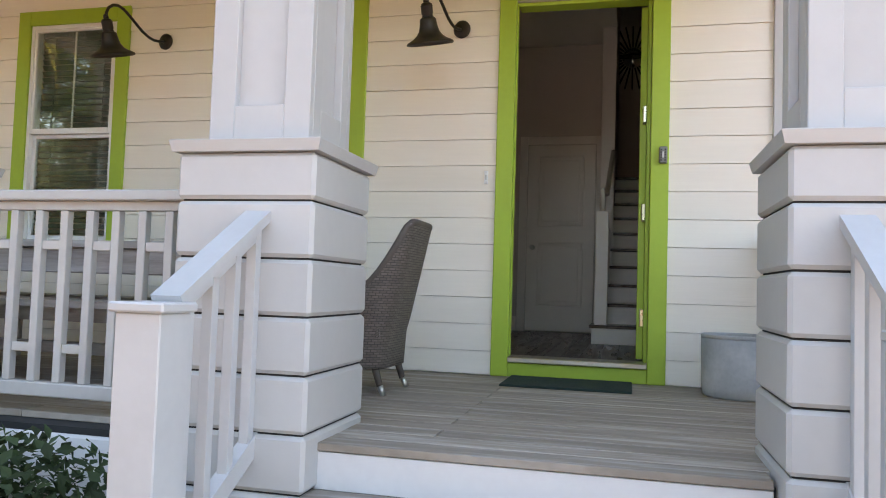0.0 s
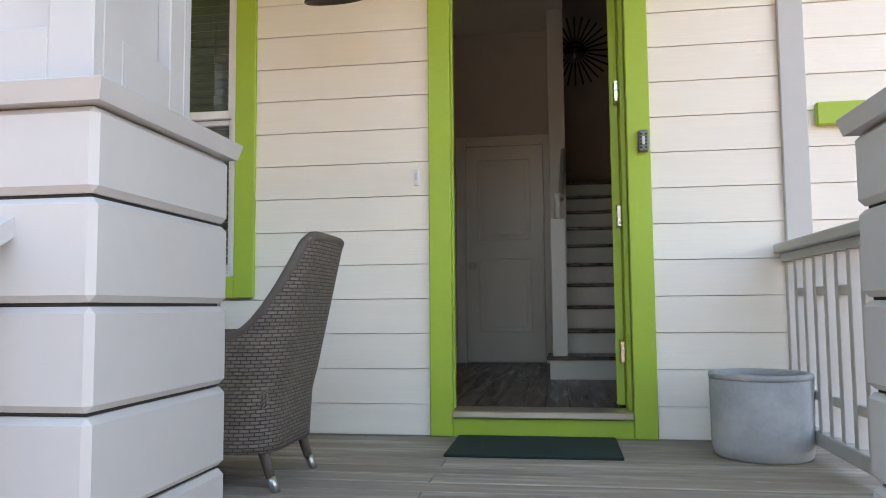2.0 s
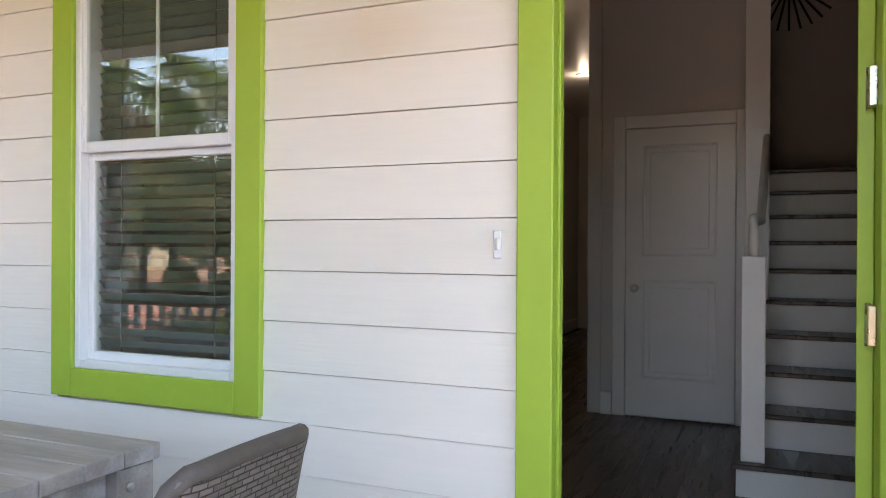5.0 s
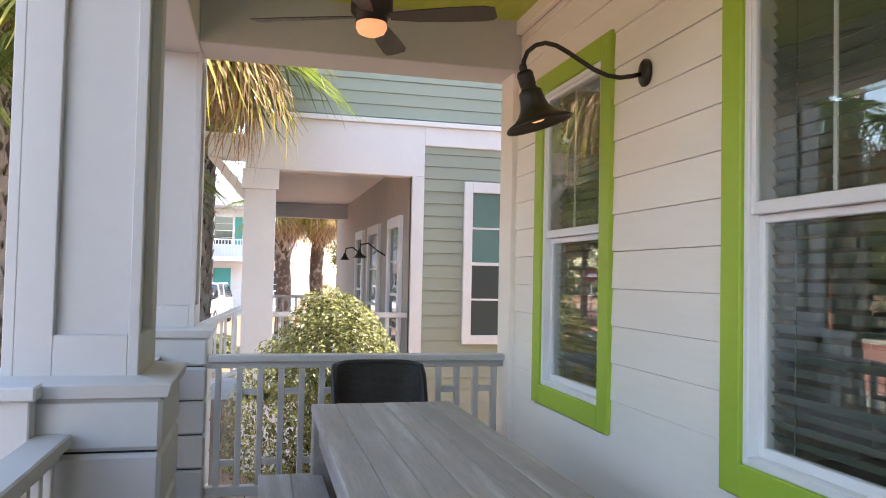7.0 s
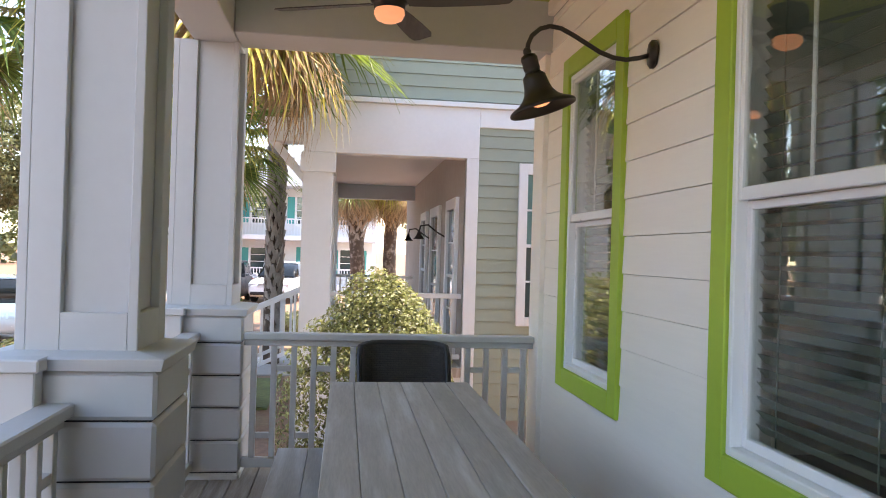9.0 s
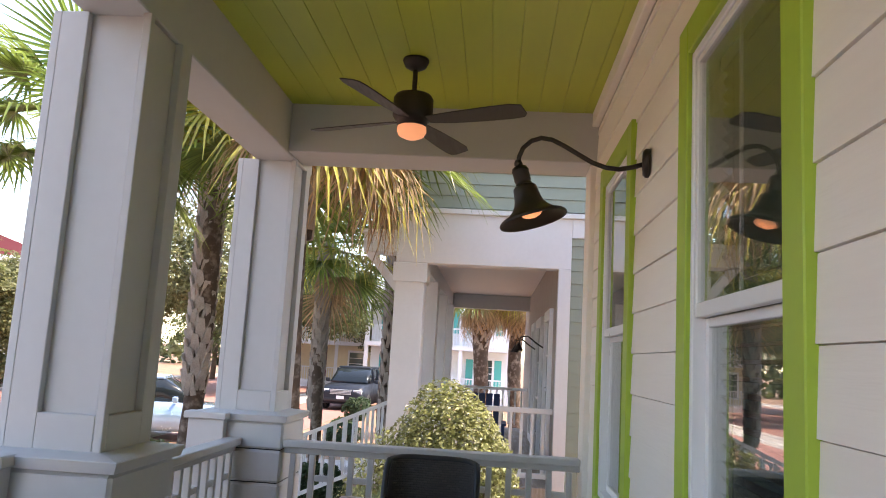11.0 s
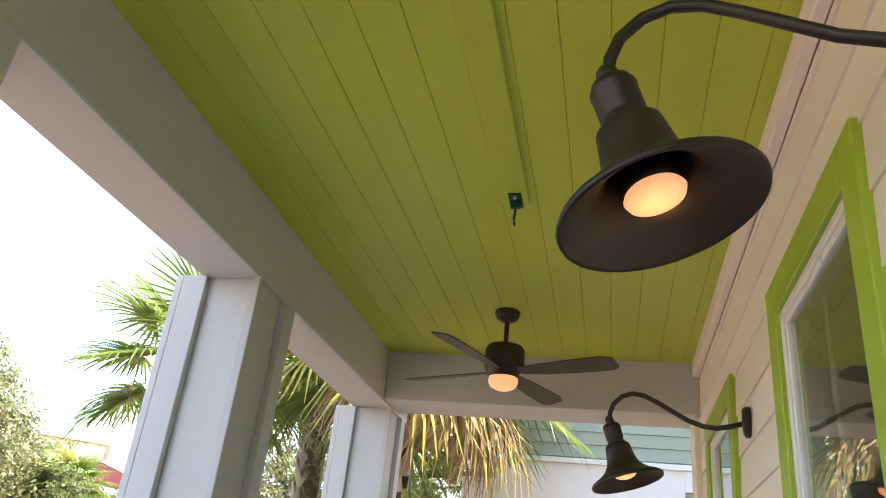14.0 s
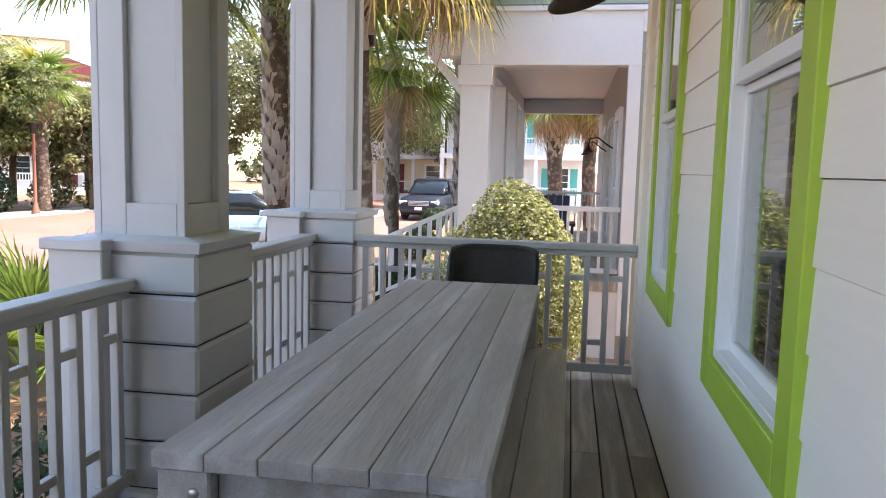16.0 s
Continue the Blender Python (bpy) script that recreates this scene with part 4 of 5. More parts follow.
# ---- foliage ----
def leaf_material(name, color, rnd=0.35, rough=0.5):
    m = bpy.data.materials.new(name)
    m.use_nodes = True
    nt = m.node_tree
    bs = nt.nodes["Principled BSDF"]
    bs.inputs["Roughness"].default_value = rough
    geo = nt.nodes.new("ShaderNodeNewGeometry")
    mr = nt.nodes.new("ShaderNodeMapRange")
    mr.inputs["To Min"].default_value, mr.inputs["To Max"].default_value = 1 - rnd, 1 + rnd * 1.6
    nt.links.new(geo.outputs["Random Per Island"], mr.inputs["Value"])
    sc = nt.nodes.new("ShaderNodeVectorMath")
    sc.operation = "SCALE"
    sc.inputs[0].default_value = color
    nt.links.new(mr.outputs[0], sc.inputs["Scale"])
    nt.links.new(sc.outputs["Vector"], bs.inputs["Base Color"])
    tr = nt.nodes.new("ShaderNodeBsdfTranslucent")
    nt.links.new(sc.outputs["Vector"], tr.inputs["Color"])
    mx = nt.nodes.new("ShaderNodeMixShader")
    mx.inputs[0].default_value = 0.42
    nt.links.new(bs.outputs[0], mx.inputs[1])
    nt.links.new(tr.outputs[0], mx.inputs[2])
    nt.links.new(mx.outputs[0], nt.nodes["Material Output"].inputs["Surface"])
    return m


M_LEAF = leaf_material("green tree leaves", (0.13, 0.15, 0.055))
M_LEAF2 = leaf_material("olive tree leaves", (0.17, 0.175, 0.075))
M_LEAF3 = leaf_material("dark tree leaves", (0.10, 0.115, 0.05))
M_BUSH = leaf_material("pale shrub leaves", (0.21, 0.225, 0.095), 0.6, 0.4)
M_HEDGE = leaf_material("dark hedge leaves", (0.04, 0.07, 0.03), 0.4, 0.8)
M_PALM = leaf_material("green palm frond", (0.17, 0.24, 0.05), 0.3, 0.4)
M_PALMY = leaf_material("yellow green palm frond", (0.42, 0.38, 0.08), 0.35, 0.4)
M_PALMD = leaf_material("dry tan palm frond", (0.42, 0.29, 0.17), 0.35, 0.7)
M_BARK = material("grey brown bark", (0.17, 0.13, 0.10), 0.9, vary=0.3, scale=6, bump=0.8, bump_scale=30)
M_TRUNK = material("palm trunk fibre", (0.09, 0.06, 0.042), 0.9, vary=0.3, scale=8, bump=0.8, bump_scale=25, second=(.36, .30, .25), second_amt=.6)
M_BOOT = material("grey palm leaf bases", (0.36, 0.31, 0.27), 0.85, vary=0.35, scale=6, bump=0.5, rnd=.1)
rng = np.random.default_rng(7)


def leaf_mesh(name, centres, normals, size, mat, aspect=1.9, bend=0.25, jit=0.35):
    """Folded leaves: two quads each, one mesh."""
    n = len(centres)
    nrm = normals + rng.normal(0, jit, normals.shape)
    nrm /= np.linalg.norm(nrm, axis=1)[:, None] + 1e-9
    t = rng.normal(0, 1, (n, 3))
    t -= nrm * (t * nrm).sum(1)[:, None]
    t /= np.linalg.norm(t, axis=1)[:, None] + 1e-9
    b = np.cross(nrm, t)
    sz = size * rng.uniform(0.6, 1.35, n)[:, None]
    L, W = sz * aspect * 0.5, sz * 0.5
    p = [centres - t * L, centres + b * W + nrm * W * bend, centres + t * L, centres - b * W + nrm * W * bend]
    verts = np.stack(p, 1).reshape(-1, 3)
    idx = np.arange(n) * 4
    faces = np.concatenate([np.stack([idx, idx + 1, idx + 2], 1), np.stack([idx, idx + 2, idx + 3], 1)])
    me = bpy.data.meshes.new(name)
    me.from_pydata(verts.tolist(), [], faces.tolist())
    me.materials.append(mat)
    return me


def blob_points(n, centre, radii, lump=0.25, inner=0.55, seed=1):
    """Points in the outer shell of a lumpy ellipsoid, with outward normals."""
    r2 = np.random.default_rng(seed)
    d = r2.normal(0, 1, (n, 3))
    d /= np.linalg.norm(d, axis=1)[:, None]
    k = r2.normal(0, 1, (9, 3))
    k /= np.linalg.norm(k, axis=1)[:, None]
    bump = np.zeros(n)
    for q in k:
        bump += np.clip((d @ q) - 0.55, 0, 1) * 1.6
    rad = (r2.uniform(inner ** 3, 1, n) ** (1 / 3)) * (1 - lump * 0.5 + lump * bump)
    return np.array(centre) + d * rad[:, None] * np.array(radii), d


def clump_cloud(n_clumps, per, centre, radii, clump_r, seed):
    """Leaves gathered in many small clumps inside a crown."""
    r2 = np.random.default_rng(seed)
    c, d = blob_points(n_clumps, centre, radii, 0.45, 0.35, seed)
    pts = np.repeat(c, per, 0)
    e = r2.normal(0, 1, pts.shape)
    e /= np.linalg.norm(e, axis=1)[:, None]
    rr = clump_r * r2.uniform(0.5, 1.3, n_clumps)
    pts = pts + e * (np.repeat(rr, per) * r2.uniform(0.4, 1, len(pts)))[:, None] * np.array((1, 1, .7))
    return pts, e * .6 + np.array((0, 0, .5))


def tree(x, y, h, r, mat, seed, label, leaf=0.16, clumps=110, per=34, trunk=0.16):
    t = thing("tree", (x, y, GZ), label, "tree", "street trees")
    r2 = random.Random(seed)
    bm = bmesh.new()
    top = h * .55
    tube(bm, [(0, 0, -.1), (r2.uniform(-.1, .1), r2.uniform(-.1, .1), top * .5), (r2.uniform(-.2, .2), r2.uniform(-.2, .2), top)], [trunk * 1.25, trunk, trunk * .7], 9)
    part("trunk", bm, M_BARK, t)
    for k in range(6):
        a = k * 1.05 + r2.uniform(-.3, .3)
        bm = bmesh.new()
        tube(bm, [(0, 0, top * r2.uniform(.6, .95)), (r * .4 * math.cos(a), r * .4 * math.sin(a), h * .62), (r * .8 * math.cos(a), r * .8 * math.sin(a), h * r2.uniform(.6, .85))], [trunk * .5, trunk * .3, .02], 6)
        part("limb", bm, M_BARK, t)
    p, d = clump_cloud(clumps, per, (0, 0, h * .68), (r, r, h * .36), r * .24, seed)
    ob = new("crown", leaf_mesh("crown", p, d, leaf, mat, 1.7))
    ob.parent = t
    return t


def frond_mesh(name, mat, length=1.0, petiole=.75, droop=.35, n=30, seed=0, spread=230):
    """Fan-shaped palm leaf: a stalk and many narrow drooping leaflets, lying along +x."""
    r2 = random.Random(seed)
    verts, faces = [], []

    def strip(pts, w):
        base = len(verts)
        for i, p in enumerate(pts):
            ww = w * (1 - (i / (len(pts) - 1)) ** 2 * .93)
            d = (pts[min(i + 1, len(pts) - 1)] - pts[max(i - 1, 0)]).normalized()
            s = d.cross(Vector((0, 0, 1)))
            s = s.normalized() if s.length > .05 else Vector((0, 1, 0))
            verts.extend([tuple(p - s * ww), tuple(p + Vector((0, 0, -ww * .5))), tuple(p + s * ww)])
        for i in range(len(pts) - 1):
            a = base + i * 3
            faces.extend([(a, a + 1, a + 4, a + 3), (a + 1, a + 2, a + 5, a + 4)])
    hub = Vector((petiole, 0, petiole * .12))
    strip([Vector((petiole * q, 0, petiole * (.30 * q - .18 * q * q))) for q in (0, .25, .5, .75, 1)], .018)
    for k in range(n):
        a = radians(-spread / 2 + spread * k / (n - 1) + r2.uniform(-2, 2))
        ln = length * (.62 + .38 * math.cos(a * .62)) * r2.uniform(.9, 1.08)
        pts = []
        for q in (0, .2, .4, .6, .8, 1.0):
            x = math.cos(a) * ln * q
            y = math.sin(a) * ln * q * (1 - .12 * q)
            z = .10 * q * abs(math.sin(a)) - droop * ln * q ** 2.2 * r2.uniform(.8, 1.25)
            pts.append(hub + Vector((x, y, z)))
        strip(pts, .021 * length + .004)
    me = bpy.data.meshes.new(name)
    me.from_pydata(verts, [], faces)
    me.materials.append(mat)
    return me


FRONDS = [frond_mesh("frond", M_PALM, 1.0, .85, .30, 34, i) for i in range(2)] + [frond_mesh("frond", M_PALMY, .95, .8, .5, 32, 5)]
DEAD = [frond_mesh("dry_frond", M_PALMD, .85, .7, .75, 26, 9 + i, 190) for i in range(2)]


def palm(x, y, trunk_h, scale, label, n_green=20, n_dead=12, trunk_r=.15, boots=60, boot_from=.35, seed=1, yellow=.25, dead_az=None, hang=(35, 68), low=100):
    p = thing("palm_tree", (x, y, GZ), label, "palm tree", "cabbage palms")
    r2 = random.Random(seed)
    bm = bmesh.new()
    n = 14
    pts = [(.06 * math.sin(k * .5 + seed), .06 * math.cos(k * .4 + seed), trunk_h * k / n - .1) for k in range(n + 1)]
    tube(bm, pts, [trunk_r * (1.15 if k < 2 else 1) * (1 + .05 * (k % 2)) for k in range(n + 1)], 14)
    part("trunk", bm, M_TRUNK, p)
    bm = bmesh.new()
    for k in range(boots):
        f = k / boots
        z = trunk_h * (boot_from + (1 - boot_from) * f)
        a = k * 2.399
        rad = trunk_r * (1.0 + .12 * f)
        for side in (-1, 1):
            d0 = a + side * .42
            c0 = Vector((rad * .95 * math.cos(d0), rad * .95 * math.sin(d0), z - .05))
            c1 = Vector((rad * 1.38 * math.cos(a), rad * 1.38 * math.sin(a), z + .20 + .06 * r2.random()))
            beam_between(bm, c0, c1, .07, .026, Vector((math.cos(a), math.sin(a), 0)))
    tagged(part("boot_sheath", bm, M_BOOT, p), kind="stuff")
    for k in range(n_green):
        me = FRONDS[2] if r2.random() < yellow else FRONDS[k % 2]
        o = piece("frond", me, p)
        pitch = -62 + low * (k / n_green) ** .8
        o.matrix_basis = pose(0, 0, trunk_h - .05 + .1 * r2.random()) @ pose(0, 0, 0, 0, 0, k * 137.5 + r2.uniform(-12, 12)) @ pose(0, 0, 0, r2.uniform(-15, 15), pitch, 0) @ Matrix.Diagonal((scale * r2.uniform(.9, 1.1),) * 3 + (1,))
    for k in range(n_dead):
        o = piece("dry_frond", DEAD[k % 2], p)
        o.matrix_basis = pose(0, 0, trunk_h - .15) @ pose(0, 0, 0, 0, 0, k * 137.5 + 40 if dead_az is None else r2.uniform(*dead_az)) @ pose(0, 0, 0, r2.uniform(-20, 20), r2.uniform(*hang), 0) @ Matrix.Diagonal((scale * r2.uniform(.75, 1.0),) * 3 + (1,))
    return p


palm(-9.9, -4.55, 5.9, 1.0, "cabbage palm with criss-cross trunk and brown hanging fronds", 20, 20, .13, 170, .3, 3, .1)
palm(-8.0, -2.75, 4.95, 1.2, "cabbage palm with sunlit yellow and tan drooping fronds", 26, 14, .085, 24, .72, 5, .6, (-20, 120), (12, 48), 104)
palm(-7.9, -5.25, 4.6, 1.0, "cabbage palm with deep green fan fronds", 20, 4, .15, 50, .4, 8, .0)
palm(-13.5, -3.75, 4.15, 1.0, "short cabbage palm with green crown beside the driveway", 24, 2, .10, 120, .3, 11, .35)
palm(-15.7, -2.76, 6.0, 1.0, "slender cabbage palm beside the next porch", 18, 10, .14, 150, .1, 14, .2)
palm(-23.0, -1.0, 4.4, 1.0, "palm with pinkish trunk beyond the next porch", 16, 14, .22, 40, .6, 17, .4)
palm(-23.5, .1, 4.5, 1.0, "palm with smooth tan trunk beyond the next porch", 16, 14, .2, 30, .7, 19, .4)
palm(-28.6, -22.5, 5.4, 1.2, "cabbage palm across the street", 22, 12, .26, 40, .5, 23, .3)
palm(-8.0, -24.5, 4.6, 1.1, "cabbage palm across the street", 20, 12, .2, 40, .5, 29, .2)
palm(-3.6, -8.1, 5.2, 1.1, "tall cabbage palm beside the sidewalk", 20, 10, .17, 60, .4, 37, .1)

# shrub beside the porch end
def shrub(x, y, r, h, n, leaf, mat, label, seed):
    s = thing("shrub", (x, y, GZ), label, "shrub")
    bm = bmesh.new()
    for k in range(7):
        a = k * .9
        tube(bm, [(0, 0, 0), (r * .3 * math.cos(a), r * .3 * math.sin(a), h * .4), (r * .6 * math.cos(a), r * .6 * math.sin(a), h * .8)], [.02, .014, .005], 5)
    part("stems", bm, M_BARK, s)
    pts, d = blob_points(n, (0, 0, h * .52), (r, r, h * .5), .3, .72, seed)
    ob = new("leaves", leaf_mesh("leaves", pts, d + np.array((0, 0, .25)), leaf, mat, 1.8, .3, .55))
    ob.parent = s
    return s


shrub(-7.0, -.93, .66, 2.06, 24000, .026, M_BUSH, "dense pale green rounded shrub behind the railing", 4)
for i, (x, y, r, h) in enumerate(((-2.2, -2.98, .44, .86), (-1.62, -2.98, .42, .82), (-2.9, -2.98, .44, .84))):
    shrub(x, y, r, h, 3500, .03, M_HEDGE, "low dark green hedge shrub before the porch", 20 + i)
for x, y, sc in ((-6.4, -5.7, .95), (-7.6, -6.6, .8)):
    pal = thing("palmetto", (x, y, GZ), "low saw palmetto with spiky green fans", "palmetto", "palmettos")
    for k in range(14):
        o = piece("frond", FRONDS[0], pal)
        o.matrix_basis = pose(0, 0, .05, 0, 0, k * 137.5) @ pose(0, 0, 0, 0, -75 + 5 * k, 0) @ Matrix.Diagonal((sc, sc, sc, 1))

# street trees near to far
for i, (x, y, h, r, m, cl) in enumerate((
        (-21.5, -23.4, 9.8, 3.9, M_LEAF2, 190), (-27, -25, 6.5, 3.2, M_LEAF, 150), (-34, -24, 6.0, 3.0, M_LEAF2, 130), (-17, -27, 9.6, 4.0, M_LEAF2, 180),
        (-44, -14, 9.5, 4.0, M_LEAF3, 150), (-36, -14.5, 9.5, 3.6, M_LEAF2, 160), (-12, -25.5, 8.6, 3.6, M_LEAF, 170), (-5.5, -26.5, 6.4, 3.2, M_LEAF2, 150),
        (1, -26, 6.0, 3.0, M_LEAF, 140), (6, -24.5, 6.5, 3.2, M_LEAF2, 140), (-50, -8, 7, 3.5, M_LEAF3, 120), (-52, -20, 7, 3.6, M_LEAF, 120), (-30, -30, 7.5, 3.6, M_LEAF3, 130), (12, -22, 6, 3, M_LEAF, 110), (-23, -26.5, 5.5, 2.8, M_LEAF2, 140), (-40, -10.2, 9.0, 3.4, M_LEAF, 150), (-37, -19.5, 8.6, 3.4, M_LEAF2, 150), (-31, -21.8, 5.0, 2.2, M_LEAF2, 120), (-20, -30, 7, 3.4, M_LEAF3, 120), (-9, -30, 7, 3.4, M_LEAF3, 120), (-33, -27.5, 6.5, 3.0, M_LEAF2, 130), (-50, 6, 6, 3, M_LEAF2, 100))):
    tree(x, y, h, r, m, 40 + i, "leafy green street tree in sunlight", .115, int(cl * 1.4), 84)
# distant woods
pts, d = [], []
for k in range(46):
    a = radians(100 + 250 * k / 45)
    cx, cy = 85 * math.sin(-a) * 1.0, 85 * math.cos(a)
    q, e = clump_cloud(26, 22, (cx - 10, cy, 3.2), (6.5, 6.5, 4.2), 1.5, 300 + k)
    pts.append(q)
    d.append(e)
woods = new("distant_woods", leaf_mesh("distant_woods", np.concatenate(pts), np.concatenate(d), .75, M_LEAF3, 1.4))
tagged(woods, "distant dark green woods behind the houses", "woods", kind="stuff")
# low planting along the far kerb and under the trees
for i in range(14):
    shrub(-46 + i * 3.6 + random.uniform(-.8, .8), -24.2 + random.uniform(-.5, .5), random.uniform(.7, 1.1), random.uniform(1.0, 1.7), 900, .11, (M_LEAF, M_LEAF2, M_HEDGE)[i % 3], "rounded garden shrub across the street", 60 + i)
for i, (x, y) in enumerate(((-11.2, -3.2), (-12.0, -6.1), (-18.5, -4.2), (-19.5, -2.6), (-27.5, -5.4), (-5.9, -3.1))):
    shrub(x, y, .45, .8, 1400, .06, (M_HEDGE, M_LEAF2)[i % 2], "low garden shrub in the mulch bed", 90 + i)

# ---- houses ----
M_NB = material("sage green siding", (0.31, 0.345, 0.275), 0.6, vary=0.03, bump=0.1, rnd=0.02)
M_NBT = material("tan siding", (0.36, 0.32, 0.275), 0.6, vary=0.03, bump=0.1, rnd=0.02)
M_PANE = material("dark window pane", (0.03, 0.05, 0.05), 0.06, vary=0.1, spec=0.8)
M_SHADE = material("teal window shade", (0.10, 0.20, 0.18), 0.4, vary=0.1)
M_TEAL = material("teal shutter paint", (0.05, 0.36, 0.33), 0.5, vary=0.05)
M_REDP = material("barn red paint", (0.15, 0.02, 0.025), 0.6, vary=0.08)
M_CREAM = material("pale yellow stucco", (0.70, 0.60, 0.40), 0.7, vary=0.05)
M_ROOF = material("light metal roof", (0.55, 0.55, 0.54), 0.4, metal=.3, vary=0.06)
M_PINKC = material("blush porch ceiling", (0.86, 0.77, 0.71), 0.5, vary=0.03)


def win(parent, axis, c, w, z0, z1, at, cas=.10, shade=False, sgn=1):
    """A cased window set on a wall; axis 'x': wall facing along x at x = at, c is its y centre."""
    def bx(u0, u1, d0, d1, a, b):
        d0, d1 = sorted((at + sgn * d0, at + sgn * d1))
        return (d0, d1, c + u0, c + u1, a, b) if axis == "x" else (c + u0, c + u1, d0, d1, a, b)
    wd = thing("window", (0, 0, 0))
    wd.parent = parent
    h = w / 2
    for q in ((-h - cas, -h, z0 - cas, z1 + cas * 1.2), (h, h + cas, z0 - cas, z1 + cas * 1.2), (-h, h, z1, z1 + cas * 1.2), (-h, h, z0 - cas, z0)):
        part_box("casing", bx(q[0], q[1], 0, .05, q[2], q[3]), M_WHITE, wd, .004)
    zm = (z0 + z1) / 2
    part_box("pane", bx(-h, h, 0, .01, z0, zm - .02), M_PANE, wd, 0)
    part_box("pane", bx(-h, h, 0, .01, zm + .02, z1), M_SHADE if shade else M_PANE, wd, 0)
    part_box("meeting_rail", bx(-h, h, 0, .03, zm - .02, zm + .02), M_WHITE, wd, .003)
    for zz in ((z0 + zm) / 2, (zm + z1) / 2):
        part_box("muntin", bx(-h, h, 0, .018, zz - .012, zz + .012), M_WHITE, wd, .002)
    return wd


# the sage house next door
NX = -9.16
nb = thing("neighbour_house", (0, 0, 0), "sage green lap sided house with a white trimmed porch", "house")
YF = 0.115                    # its front wall
YP = -1.869                    # outer face of its porch post
ZT, ZB = 2.677, 3.30         # porch opening top, band top
part_box("wall", (NX - 9, NX - .02, YF, 9.5, GZ, 7.2), M_NBT, nb, 0)
part_box("roof", (NX - 9.4, NX + .4, YP - .3, 9.9, 7.2, 7.4), M_ROOF, nb, .01)
part_box("upper_wall", (NX - 9, NX - .02, YP + .1, YF - .005, ZB, 7.2), M_NB, nb, 0)
bm = bmesh.new()
lap_board(bm, 0, 9.4 - YF, 0, .151, 0, .014)
bmesh.ops.rotate(bm, cent=(0, 0, 0), matrix=Matrix.Rotation(radians(90), 3, "Z"), verts=bm.verts)
me_low = mesh_of("lap_board", bm, M_NB)
bm = bmesh.new()
lap_board(bm, 0, 9.4 - YP - .1, 0, .151, 0, .014)
bmesh.ops.rotate(bm, cent=(0, 0, 0), matrix=Matrix.Rotation(radians(90), 3, "Z"), verts=bm.verts)
me_up = mesh_of("lap_board", bm, M_NB)
z = 2.665 - .153 * 21
while z < ZB - .2:
    piece("lap_board", me_low, nb, (NX - .005, YF + .02, z))
    z += .153
z = ZB + .085
while z < 7.0:
    piece("lap_board", me_up, nb, (NX - .005, YP + .1, z))
    z += .153
part_box("band", (NX - .18, NX + .03, YP, YF + .15, ZT, ZB), M_WHITE, nb, .006)
part_box("band_side", (NX - .018, NX + .03, YF + .15, 9.4, ZB - .235, ZB), M_WHITE, nb, .006)
part_box("drip_cap", (NX - .02, NX + .07, YP - .02, 9.4, ZB, ZB + .06), M_WHITE, nb, .006)
part_box("corner_board", (NX - .1, NX + .032, YF, YF + .15, GZ + .3, ZT), M_WHITE, nb, .005)
part_box("porch_post", (NX - .36, NX, YP, YP + .36, GZ, ZT), M_WHITE, nb, .006)
part_box("post_capital", (NX - .39, NX + .035, YP - .03, YP + .39, ZT - .24, ZT - .002), M_WHITE, nb, .006)
# bracketed eave towards the street
part_box("eave_beam", (NX - .30, NX + .02, YP - .42, YP - .001, 2.79, 3.02), M_WHITE, nb, .006)
part_box("eave_cap", (NX - .34, NX + .05, YP - .46, YP - .001, 3.021, 3.07), M_WHITE, nb, .006)
bm = bmesh.new()
beam_between(bm, (NX - .14, YP - .36, 2.80), (NX - .14, YP + .02, 2.36), .12, .10)
part("bracket", bm, M_WHITE, nb)
part_box("porch_ceiling", (NX - 8, NX - .19, YP, YF, ZT + .25, ZT + .30), M_PINKC, nb, 0)
part_box("porch_beam", (NX - 8, NX - .19, YP + .03, YP + .33, ZT, ZT + .249), M_WHITE, nb, .005)
part_box("end_beam", (NX - 7.2, NX - 6.95, YP + .34, YF, ZT - .05, ZT + .249), M_GREYP, nb, .005)
for k in range(1, 4):
    part_box("porch_post", (NX - .36 - k * 2.3, NX - k * 2.3, YP, YP + .36, GZ, ZT), M_WHITE, nb, .006)
part_box("porch_floor", (NX - 8, NX, YP - .05, YF, -.02, .1), M_DECK, nb, .004)
part_box("porch_skirt", (NX - 8, NX - .02, YP, YF, GZ, -.022), M_WHITE, nb, 0)
part_box("porch_rail", (NX - .22, NX - .14, YP + .36, YF, 0.94, 1.0), M_WHITE, nb, .005)
part_box("porch_rail", (NX - .21, NX - .15, YP + .36, YF, .18, .24), M_WHITE, nb, .005)
bm = bmesh.new()
box(bm, -.018, .018, -.018, .018, .24, .94, .002)
me_nbb = mesh_of("baluster", bm, M_WHITE)
q = YP + .45
while q < YF - .05:
    piece("baluster", me_nbb, nb, (NX - .18, q, 0))
    q += .13
part_box("porch_rail", (NX - 7.1, NX - 7.02, YP + .36, YF, 0.94, 1.0), M_WHITE, nb, .005)
q = YP + .45
while q < YF - .05:
    piece("baluster", me_nbb, nb, (NX - 7.06, q, 0))
    q += .13
win(nb, "x", 1.337, 0.9, 0.738, 2.512, NX, .11, True)
for k, (cx, w) in enumerate(((NX - 1.0, .75), (NX - 2.9, .95), (NX - 4.6, .75))):
    win(nb, "y", cx, w, -.1 if k == 1 else .3, 2.1, YF, .12, sgn=-1)
